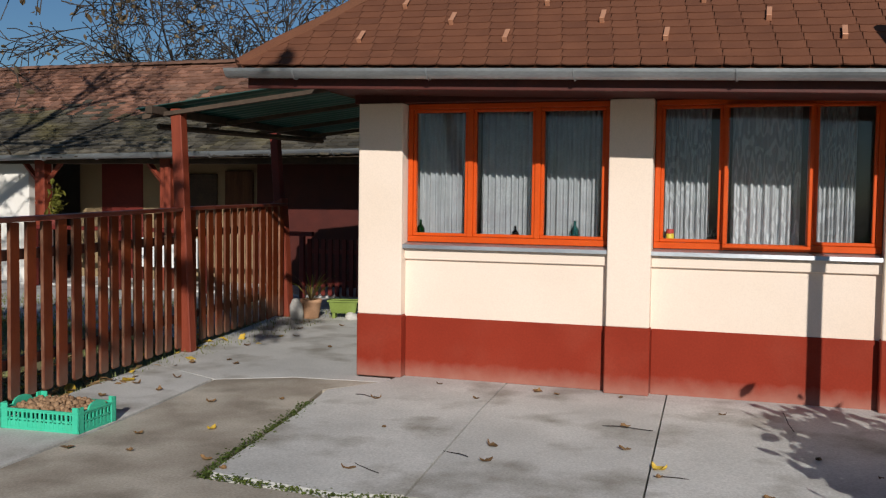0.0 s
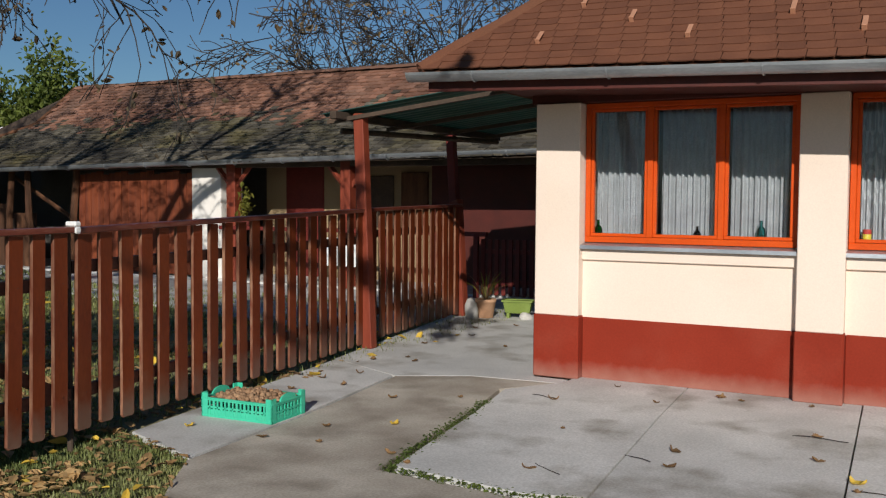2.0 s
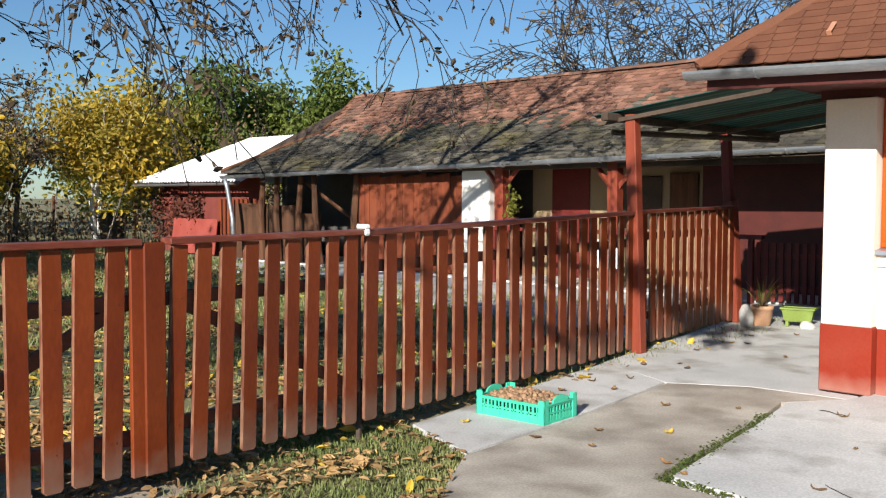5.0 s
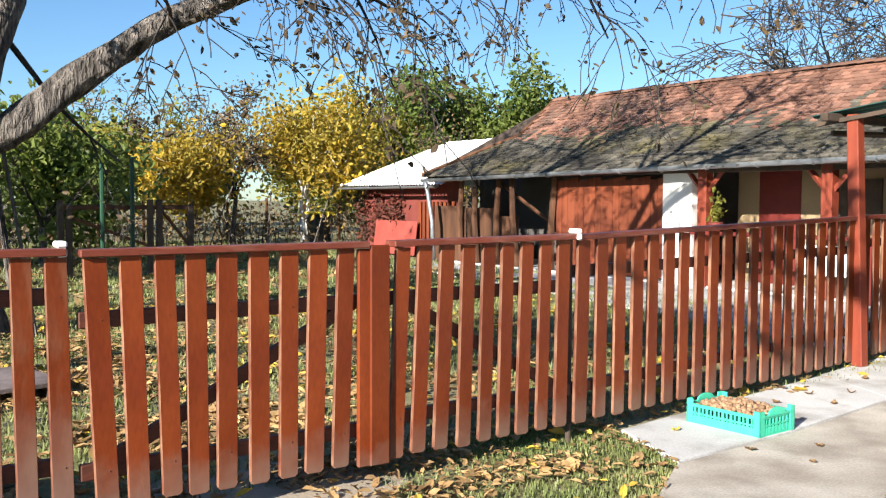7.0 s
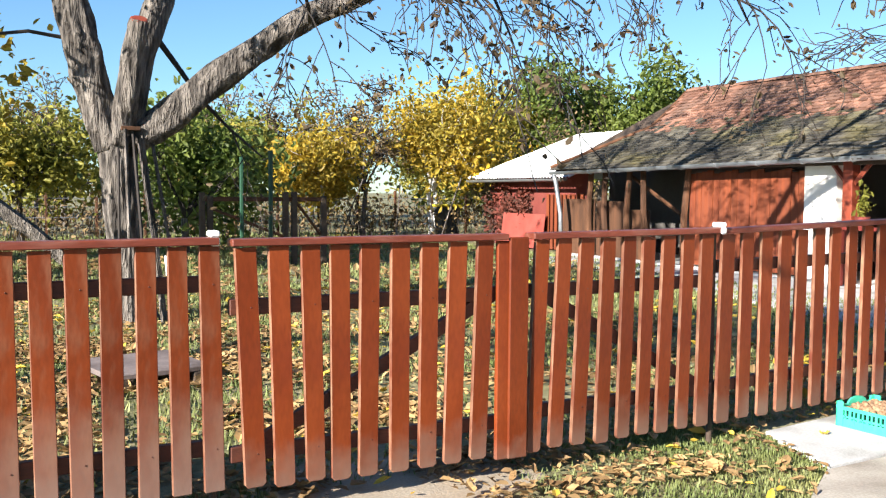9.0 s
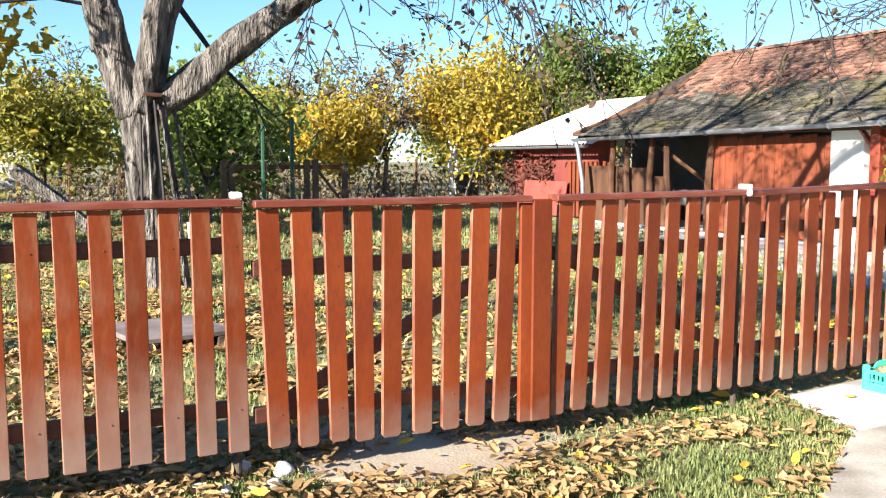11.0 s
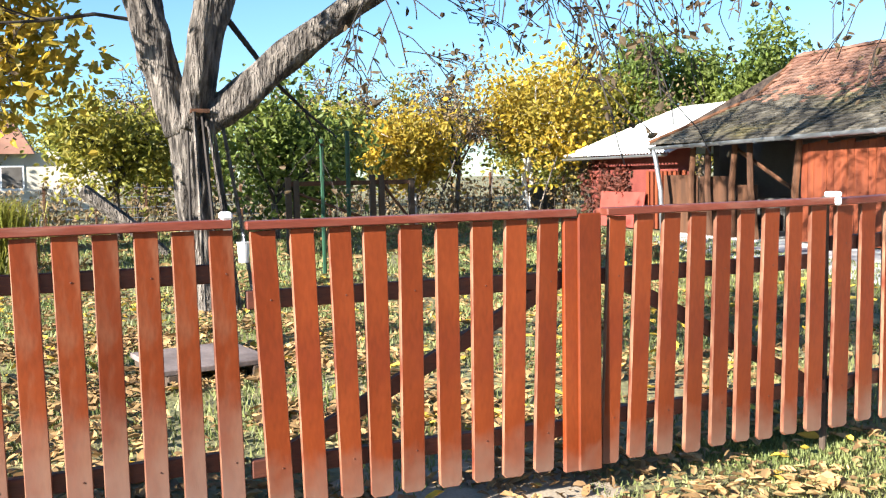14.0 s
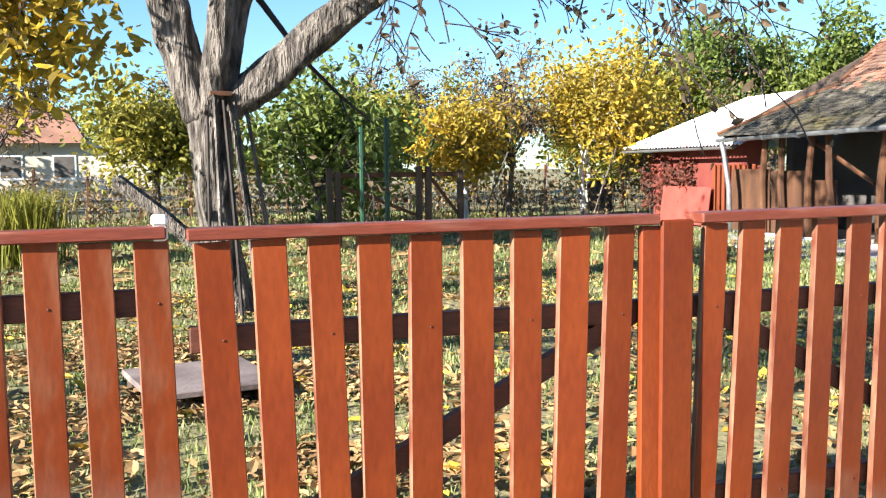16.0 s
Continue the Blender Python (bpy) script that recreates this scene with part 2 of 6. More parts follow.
SLAB_WOOD = mat("grey_weathered_slab", (0.10, 0.075, 0.068), (0.22, 0.175, 0.16), 4, 0.8, 0.3, 40, 0.2)
LEAF_WITHER = mat("dead_hanging_leaves", (0.05, 0.036, 0.02), (0.13, 0.085, 0.04), 0.7, 0.7, 0, 20, 0.1, island=0.4, transmit=0.15)
TWIG = mat("grey_brown_twigs", (0.024, 0.019, 0.016), (0.052, 0.042, 0.035), 3, 0.85, 0, 20, 0.2)
PALE_BARK = mat("limewashed_bark", (0.50, 0.48, 0.44), (0.62, 0.60, 0.56), 4, 0.9, 0.4, 30, 0.2)
TILE_RED = mat("red_clay_tile", (0.19, 0.088, 0.056), (0.29, 0.15, 0.10), 1.2, 0.9, 0.4, 60, 0.2, rand=0.4, island=0.4, stain=(0.15, 0.10, 0.075), stain_scale=0.9, stain_amount=0.6, relief=0.006)
TILE_MOSS = mat("mossy_grey_tile", (0.045, 0.039, 0.031), (0.165, 0.145, 0.108), 1.0, 0.95, 0.6, 50, 0.4, rand=0.5, island=0.5, stain=(0.24, 0.20, 0.07), stain_scale=1.4, stain_amount=0.5, relief=0.008)
TIN_WHITE = mat("white_corrugated_sheet", (0.74, 0.74, 0.73), (0.80, 0.80, 0.80), 1.2, 0.5, 0.05, 30, 0.06)
BARN_RED = mat("red_barn_boards", (0.14, 0.028, 0.009), (0.21, 0.048, 0.014), 2, 0.75, 0.4, 30, 0.25, stretch=(5, 5, 0.6), rand=0.12, stain=(0.14, 0.045, 0.025), stain_scale=2, stain_amount=0.45)
BARN_RED_WALL = mat("faded_red_wall", (0.14, 0.027, 0.02), (0.195, 0.046, 0.034), 2, 0.85, 0.4, 30, 0.2, stain=(0.13, 0.03, 0.02), stain_scale=2.5, stain_amount=0.5)
OLD_WOOD = mat("weathered_boards", (0.06, 0.026, 0.012), (0.12, 0.05, 0.022), 2, 0.85, 0.5, 30, 0.3, stretch=(5, 5, 0.6), rand=0.2)
DARK_WOOD = mat("dark_timber", (0.05, 0.035, 0.025), (0.09, 0.06, 0.04), 3, 0.85, 0.4, 30, 0.25)
DARK_RED = mat("dark_red_door_paint", (0.11, 0.012, 0.008), (0.15, 0.018, 0.012), 3, 0.6, 0.2, 30, 0.15)
# dark grey that puts the shade of an interior into the colour
DARK = mat("painted_interior_shade", (0.09, 0.08, 0.07), (0.12, 0.11, 0.10), 2, 0.9, 0.2, 20, 0.1)
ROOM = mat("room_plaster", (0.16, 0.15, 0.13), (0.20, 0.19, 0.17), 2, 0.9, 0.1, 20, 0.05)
GREEN_SHEET = mat("green_corrugated_plastic", (0.025, 0.085, 0.06), (0.04, 0.12, 0.085), 2, 0.4, 0.05, 30, 0.1, transmit=0.12)
CRATE = mat("green_crate_plastic", (0.04, 0.47, 0.29), (0.06, 0.53, 0.34), 5, 0.4, 0.08, 60, 0.08, stain=(0.16, 0.42, 0.26), stain_scale=7, stain_amount=0.3)
WALNUT = mat("walnut_shell", (0.22, 0.125, 0.066), (0.34, 0.21, 0.12), 12, 0.75, 0.5, 90, 0.2, island=0.35)
TERRACOTTA = mat("pale_terracotta", (0.50, 0.28, 0.16), (0.57, 0.34, 0.21), 6, 0.85, 0.2, 40, 0.12)
OLIVE = mat("olive_plastic", (0.16, 0.22, 0.04), (0.20, 0.27, 0.06), 6, 0.5, 0.1, 40, 0.1)
STONE = mat("pale_stone", (0.42, 0.40, 0.37), (0.55, 0.53, 0.50), 9, 0.9, 0.5, 40, 0.15, rand=0.15)
GREEN_METAL = mat("green_metal_paint", (0.012, 0.05, 0.026), (0.018, 0.07, 0.035), 6, 0.5, 0.1, 40, 0.15)
LEAF_CREEPER = mat("dark_red_creeper_leaves", (0.05, 0.02, 0.012), (0.15, 0.035, 0.02), 3, 0.7, 0, 20, 0.1, island=0.4, transmit=0.15)
BOARD_RED = mat("faded_red_board", (0.25, 0.045, 0.032), (0.31, 0.065, 0.048), 3, 0.75, 0.15, 40, 0.12, stain=(0.3, 0.05, 0.035), stain_scale=2.5, stain_amount=0.4)
BARREL_RED = mat("red_barrel_plastic", (0.17, 0.032, 0.026), (0.22, 0.046, 0.036), 4, 0.7, 0.1, 40, 0.1)
BIN_DARK = mat("dark_grey_bin_plastic", (0.03, 0.033, 0.036), (0.05, 0.053, 0.056), 4, 0.55, 0.1, 40, 0.1)
BIN_YELLOW = mat("yellow_lid_plastic", (0.62, 0.48, 0.03), (0.68, 0.53, 0.05), 4, 0.5, 0.05, 40, 0.06)
BOTTLE_GREEN = glass_mat("green_bottle_glass", (0.10, 0.42, 0.16))
BOTTLE_TEAL = glass_mat("teal_bottle_glass", (0.25, 0.62, 0.60))
BOTTLE_DARK = glass_mat("dark_bottle_glass", (0.08, 0.10, 0.12))
CAN_YELLOW = mat("yellow_can", (0.70, 0.56, 0.05), (0.74, 0.6, 0.07), 9, 0.4, 0, 40, 0.05)
CAN_RED = mat("red_lid", (0.5, 0.05, 0.04), (0.55, 0.06, 0.05), 9, 0.4, 0, 40, 0.05)
GLASS = glass_mat("window_glass", (0.93, 0.95, 0.96))
LACE = lace_mat("white_lace")
LACE_SCROLL = scroll_lace_mat("white_scroll_lace")
FAR_WALL = mat("pale_far_wall", (0.50, 0.45, 0.36), (0.58, 0.53, 0.43), 1, 0.9, 0.1, 20, 0.1)


# ---- building helpers ----
def part(name, bm, material, parent=None, label="", smooth=False):
    """Links a bmesh, given in the world (or, under a parent, in the parent's space), as one mesh object."""
    me = bpy.data.meshes.new(name)
    if isinstance(bm, bmesh.types.BMesh):
        bmesh.ops.recalc_face_normals(bm, faces=bm.faces[:])
        bm.to_mesh(me)
        bm.free()
    else:
        me.from_pydata(bm[0], [], bm[1])
        me.update()
    if material:
        me.materials.append(material)
    if smooth:
        me.polygons.foreach_set("use_smooth", [True] * len(me.polygons))
    ob = new(name, me)
    if parent:
        ob.parent = parent
    if label:
        ob["label"] = label
    return ob


def again(name, ob, m, parent=None):
    """One more object on ob's mesh."""
    o = new(name, ob.data)
    o.matrix_basis = m
    if parent:
        o.parent = parent
    return o


def thing(name, m, label, category, group="", kind=""):
    ob = new(name)
    ob.matrix_basis = m
    ob.empty_display_size = 0.1
    return tagged(ob, label, category, group, kind)


def box(bm, x0, x1, y0, y1, z0, z1, bevel=0.0):
    r = bmesh.ops.create_cube(bm, size=1.0)
    for v in r["verts"]:
        v.co = Vector((x0 + (v.co.x + 0.5) * (x1 - x0), y0 + (v.co.y + 0.5) * (y1 - y0), z0 + (v.co.z + 0.5) * (z1 - z0)))
    if bevel:
        edges = list({e for v in r["verts"] for e in v.link_edges})
        bmesh.ops.bevel(bm, geom=edges, offset=bevel, segments=1, affect="EDGES")
    return bm


def boxes(rows, bevel=0.0):
    bm = bmesh.new()
    for r in rows:
        box(bm, *r, bevel)
    return bm


def prism(points, z0, z1, bevel=0.0):
    """A plate with the outline points (x, y)."""
    bm = bmesh.new()
    low = [bm.verts.new((x, y, z0)) for x, y in points]
    f = bm.faces.new(low)
    up = bmesh.ops.extrude_face_region(bm, geom=[f])
    for v in up["geom"]:
        if isinstance(v, bmesh.types.BMVert):
            v.co.z = z1
    if bevel:
        top = [e for e in bm.edges if all(v.co.z > (z0 + z1) / 2 for v in e.verts)]
        bmesh.ops.bevel(bm, geom=top, offset=bevel, segments=2, affect="EDGES")
    return bm


def lathe(profile, sides=20, bm=None, at=(0, 0, 0)):
    """A turned body from rows of (radius, height)."""
    bm = bm or bmesh.new()
    rings = [[bm.verts.new((at[0] + r * math.cos(2 * math.pi * k / sides), at[1] + r * math.sin(2 * math.pi * k / sides), at[2] + z)) for k in range(sides)]
             for r, z in profile]
    for a, b in zip(rings, rings[1:]):
        for k in range(sides):
            bm.faces.new((a[k], a[(k + 1) % sides], b[(k + 1) % sides], b[k]))
    bm.faces.new(rings[0][::-1])
    bm.faces.new(rings[-1])
    return bm


class Tubes:
    """Tapered tubes along lines, gathered into one mesh."""

    def __init__(self):
        self.v, self.f = [], []

    def add(self, pts, radii, sides=6, rough=0.0, rng=random):
        pts = [Vector(p) for p in pts]
        base = len(self.v)
        for i, (p, r) in enumerate(zip(pts, radii)):
            d = (pts[min(i + 1, len(pts) - 1)] - pts[max(i - 1, 0)]).normalized()
            a = d.cross(Vector((0.31, 0.17, 0.93)))
            a = (a if a.length > 0.05 else d.cross(Vector((1, 0, 0)))).normalized()
            b = d.cross(a)
            for k in range(sides):
                t = 2 * math.pi * k / sides
                rr = r * (1 + (rough * 2.2 * noise.noise((2.6 * math.cos(t), 2.6 * math.sin(t), base * 0.01 + i * 0.22)) if rough else 0))
                self.v.append(p + a * (rr * math.cos(t)) + b * (rr * math.sin(t)))
        for i in range(len(pts) - 1):
            for k in range(sides):
                o, q = base + i * sides, (k + 1) % sides
                self.f.append((o + k, o + q, o + sides + q, o + sides + k))
        self.f.append(tuple(range(base, base + sides))[::-1])
        self.f.append(tuple(range(len(self.v) - sides, len(self.v))))
        return self

    def mesh(self):
        return self.v, self.f


def curved(a, b, n, wander, rng, sag=0.0):
    """A line from a to b that wanders and sags."""
    a, b = Vector(a), Vector(b)
    out, off = [], Vector((0, 0, 0))
    for i in range(n + 1):
        t = i / n
        out.append(a.lerp(b, t) + off * min(1.0, 2 * t) - Vector((0, 0, sag * 4 * t * (1 - t))))
        off += Vector([rng.gauss(0, wander) for _ in range(3)])
    return out


def leaf_mesh(places, size, rng, flat=0.0, long=1.7, vary=0.4):
    """Small folded leaves, each an island of its own."""
    places = np.asarray(places, float)
    n = len(places)
    if not n:
        return [], []
    a = rng.normal(size=(n, 3))
    a[:, 2] *= 1 - flat
    a /= np.linalg.norm(a, axis=1)[:, None]
    up = rng.normal(size=(n, 3)) * (1 - flat) + np.array([0, 0, 1.0]) * (0.5 + 2 * flat)
    b = np.cross(up, a)
    b /= np.linalg.norm(b, axis=1)[:, None] + 1e-9
    c = np.cross(a, b)
    s = size * (1 + vary * rng.uniform(-1, 1, size=(n, 1)))
    curl = rng.uniform(-0.1, 0.3, size=(n, 1))
    half = s * long / 2
    w1, w2 = s * rng.uniform(0.34, 0.5, size=(n, 1)), s * rng.uniform(0.28, 0.42, size=(n, 1))
    up1, up2 = c * s * 0.2, c * s * (0.16 + curl)
    pts = np.stack([places - a * half + c * s * curl * 0.5, places - a * half * 0.35 + b * w1 + up1, places + a * half * 0.4 + b * w2 + up2,
                    places + a * half + c * s * curl, places + a * half * 0.4 - b * w2 + up2, places - a * half * 0.35 - b * w1 + up1,
                    places - a * half * 0.35, places + a * half * 0.4 + c * s * curl * 0.4], 1)
    verts = pts.reshape(-1, 3)
    i = np.arange(n)[:, None] * 8
    faces = np.concatenate([i + [0, 6, 1], i + [0, 5, 6], i + [7, 3, 2], i + [7, 4, 3], i + [6, 7, 1], i + [1, 7, 2], i + [6, 5, 4], i + [6, 4, 7]])
    return verts.tolist(), faces.tolist()


def limbs(tubes, tips, start, way, length, radius, depth, rng, droop=0.0, spread=0.8, kids=4, sides=6, keep=1, least=0.003):
    """A limb with side limbs, down to twigs; the twig ends are kept for leaves."""
    n = 4 if depth > 0 else 3
    pts, d, p = [Vector(start)], Vector(way).normalized(), Vector(start)
    for i in range(n):
        d = (d + Vector([rng.gauss(0, 0.16) for _ in range(3)]) + Vector((0, 0, -droop * (i + 1) / n))).normalized()
        p = p + d * (length / n)
        pts.append(p)
    radii = [max(least, radius * (1 - 0.72 * i / n)) for i in range(n + 1)]
    tubes.add(pts, radii, max(3, sides))
    if depth <= keep:
        tips += pts[1:]
    if depth == 0:
        return
    for k in range(kids):
        f = 0.3 + 0.7 * (k + rng.random()) / kids
        i = min(n - 1, int(f * n))
        q = pts[i].lerp(pts[i + 1], f * n - i)
        side = Vector([rng.gauss(0, 1) for _ in range(3)])
        w = (d * (1 - 0.3 * spread) + side.normalized() * spread).normalized()
        limbs(tubes, tips, q, w, length * rng.uniform(0.42, 0.7), radius * (1 - 0.7 * f) * 0.62 + 0.002, depth - 1, rng, droop, spread, kids, sides - 1, keep, least)


def scatter_tips(tips, n, reach, rng):
    t = np.array([tuple(p) for p in tips])
    return t[rng.integers(0, len(t), n)] + rng.normal(size=(n, 3)) * reach


def crown_tree(name, x, y, height, width, leaf, label, seed, leaves=3500, size=0.12, bare=0.25, bark=None, trunk=0.1, fork=0.3, depth=3, reach=0.28, category="tree", lean=(0, 0), group="garden trees", kids=4, least=0.006):
    rng, nr = random.Random(seed), np.random.default_rng(seed)
    t = thing(name, pose(x, y, -0.03), label, category, group)
    tr, tips = Tubes(), []
    z = height * fork
    tr.add(curved((0, 0, -0.1), (lean[0], lean[1], z), 4, 0.02 * height / 4, rng), [trunk * (1.25 - 0.1 * i) for i in range(5)], 8, 0.08, rng)
    part("trunk", tr.mesh(), bark or BARK, t, smooth=True)
    br = Tubes()
    for k in range(5):
        a = 2 * math.pi * (k + rng.random() * 0.6) / 5
        tilt = rng.uniform(0.45, 1.0) * width / height
        way = Vector((math.cos(a) * tilt, math.sin(a) * tilt, 0.8))
        limbs(br, tips, (lean[0], lean[1], z - 0.06), way, (height - z) * rng.uniform(0.5, 0.68), trunk * 0.55, depth - 1, rng, 0.05, 0.75, kids, 6, 1, least)
    part("branch", br.mesh(), bark or TWIG, t)
    if leaves:
        part("crown", leaf_mesh(scatter_tips(tips, leaves, reach, nr), size, nr), leaf, t)
    return t


# ---- ground ----
def ground():
    rng = random.Random(3)
    v, f = [], []
    xs = [-400, -200, -100, -60, -45] + [-36 + 0.75 * i for i in range(57)] + [10, 16, 30, 60, 120, 400]
    ys = [-400, -150, -60, -25] + [-12 + 0.75 * i for i in range(61)] + [37, 45, 60, 100, 200, 400]
    for yy in ys:
        for xx in xs:
            near = xx > -4.0 and 3.0 < yy < 13
            bumpy = 0.0 if near else 0.014 * noise.noise((xx * 0.6, yy * 0.6, 0)) * (1 if abs(xx) < 60 else 0)
            v.append((xx, yy, -0.035 + bumpy))
    w = len(xs)
    for j in range(len(ys) - 1):
        for i in range(w - 1):
            f.append((j * w + i, j * w + i + 1, (j + 1) * w + i + 1, (j + 1) * w + i))
    g = part("ground", (v, f), SOIL)
    return tagged(g, "autumn lawn and bare soil of the garden", "ground", kind="structure")


ground()
pavement = tagged(new("pavement"), "cast concrete yard paving in large slabs", "pavement", kind="structure")
SLABS = [
    ([(-4.21, 4.29), (-3.53, 4.04), (-3.60, 5.1), (-3.79, 6.58), (-4.60, 6.98)], CONCRETE, 0.0),
    ([(-3.50, 3.99), (-3.25, 3.6), (-2.85, 3.05), (-1.2, 2.9), (-1.0, 3.7), (-1.72, 4.27), (-2.54, 4.34), (-2.70, 5.75), (-2.84, 6.52), (-2.55, 6.93), (-3.24, 6.87), (-3.76, 6.57), (-3.57, 5.1)], CONCRETE_BROWN, -0.001),
    ([(-4.62, 6.99), (-3.764, 6.576), (-3.242, 6.876), (-2.53, 6.938), (-2.53, 7.1), (-2.83, 7.1), (-2.86, 13.5), (-8.0, 13.5), (-5.2, 10.4)], CONCRETE, 0.0),
    ([(-2.48, 4.43), (-1.72, 4.33), (-1.432, 4.42), (-1.588, 6.33), (-1.648, 7.32), (-2.5, 7.32), (-2.51, 6.98), (-2.80, 6.52), (-2.66, 5.75)], CONCRETE, 0.004),
    ([(-1.42, 4.40), (-0.36, 4.55), (-0.46, 7.32), (-1.64, 7.32), (-1.58, 6.33)], CONCRETE, 0.002),
    ([(-0.35, 4.55), (3.2, 4.9), (3.2, 7.32), (-0.45, 7.32)], CONCRETE, 0.005),
    ([(-1.40, 4.36), (-0.98, 3.72), (3.2, 3.9), (3.2, 4.86), (-0.36, 4.51)], CONCRETE_BROWN, 0.0),
]
for outline, m, dz in SLABS:
    part("slab", prism(outline, -0.12, dz, 0.0025), m, pavement)
path = part("courtyard_path", prism([(-17.6, 10.7), (-12.0, 9.9), (-8.0, 9.0), (-5.35, 8.5), (-5.2, 10.3), (-8.05, 13.4), (-17.6, 13.4)], -0.1, -0.012, 0.006), CONCRETE)
tagged(path, "pale worn concrete path before the barn", "path", kind="structure")
mud = part("mud_patch", prism([(-4.3 + 0.5 * math.cos(a * 0.39) * (1 + 0.15 * math.sin(3 * a)), 1.9 + 0.75 * math.sin(a * 0.39) * (1 + 0.12 * math.cos(2 * a))) for a in range(16)], -0.06, -0.018, 0.005), MUD)
tagged(mud, "bare trodden earth in front of the garden gate", "earth", kind="structure")

# ---- dwelling house ----
FRONT, RECESS, WEST, EAST = 7.14, 7.24, -2.83, 5.3
house = thing("house", pose(0, 7.2, 0), "cream plastered house with red plinth and brown shingled hip roof", "house")
H0 = Vector((0, 7.2, 0))


def local(bm, origin=H0):
    bmesh.ops.translate(bm, verts=bm.verts[:], vec=-Vector(origin))
    return bm


# wall with openings: parapet, lintel zone, side and back walls
W1, W2, W3 = (-2.47, -0.89), (-0.58, 0.94), (1.25, 2.8)
for row in ((WEST + 0.02, EAST, RECESS, RECESS + 0.3, 0.0, 1.03), (WEST + 0.02, EAST, RECESS + 0.002, RECESS + 0.3, 2.14, 2.5), (WEST, WEST + 0.3, RECESS + 0.3, 15.5, 0, 2.5),
            (EAST - 0.3, EAST, RECESS + 0.3, 15.5, 0, 2.5), (WEST + 0.3, EAST - 0.3, 15.2, 15.5, 0, 2.5)):
    part("wall", local(boxes([row])), PLASTER, house)
for x0, x1 in ((WEST, W1[0]), (W1[1], W2[0]), (W2[1], W3[0]), (W3[1], 3.1), (4.9, EAST)):
    part("pilaster", local(boxes([(x0, x1, FRONT, RECESS + 0.28, 0.49, 2.125)], 0.006)), PLASTER, house)
    part("pilaster_base", local(boxes([(x0 - 0.006, x1 + 0.006, FRONT - 0.006, RECESS + 0.1, 0.0, 0.49)], 0.008)), PLINTH, house)
for x0, x1 in (W1, W2, W3):
    part("plinth", local(boxes([(x0 + 0.006, x1 - 0.006, RECESS - 0.012, RECESS + 0.1, 0.0, 0.478)], 0.006)), PLINTH, house)
    part("ledge", local(boxes([(x0, x1, RECESS - 0.03, RECESS + 0.1, 0.925, 1.03)], 0.004)), PLASTER, house)
part("side_plinth", local(boxes([(WEST - 0.012, WEST + 0.1, FRONT + 0.02, 15.5, 0.0, 0.49)], 0.006)), PLINTH, house)
part("lintel", local(boxes([(WEST - 0.05, EAST, FRONT + 0.03, RECESS + 0.27, 2.127, 2.3)], 0.004)), FASCIA, house)
soffit = part("soffit", local(boxes([(WEST - 0.12, 5.9, 6.35, FRONT + 0.05, 2.21, 2.235)])), FASCIA, house)
fascia = part("fascia", local(boxes([(-3.34, 5.9, 6.325, 6.35, 2.165, 2.322)], 0.004)), FASCIA, house)
# floor and back of the room behind the windows
part("room_floor", local(boxes([(WEST + 0.3, EAST - 0.3, RECESS + 0.3, 15.2, -0.02, 0.05)])), DARK_WOOD, house)
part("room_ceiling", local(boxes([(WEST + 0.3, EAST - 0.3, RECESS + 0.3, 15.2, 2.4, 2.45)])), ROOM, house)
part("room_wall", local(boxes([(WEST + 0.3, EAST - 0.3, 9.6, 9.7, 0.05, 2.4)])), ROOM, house)


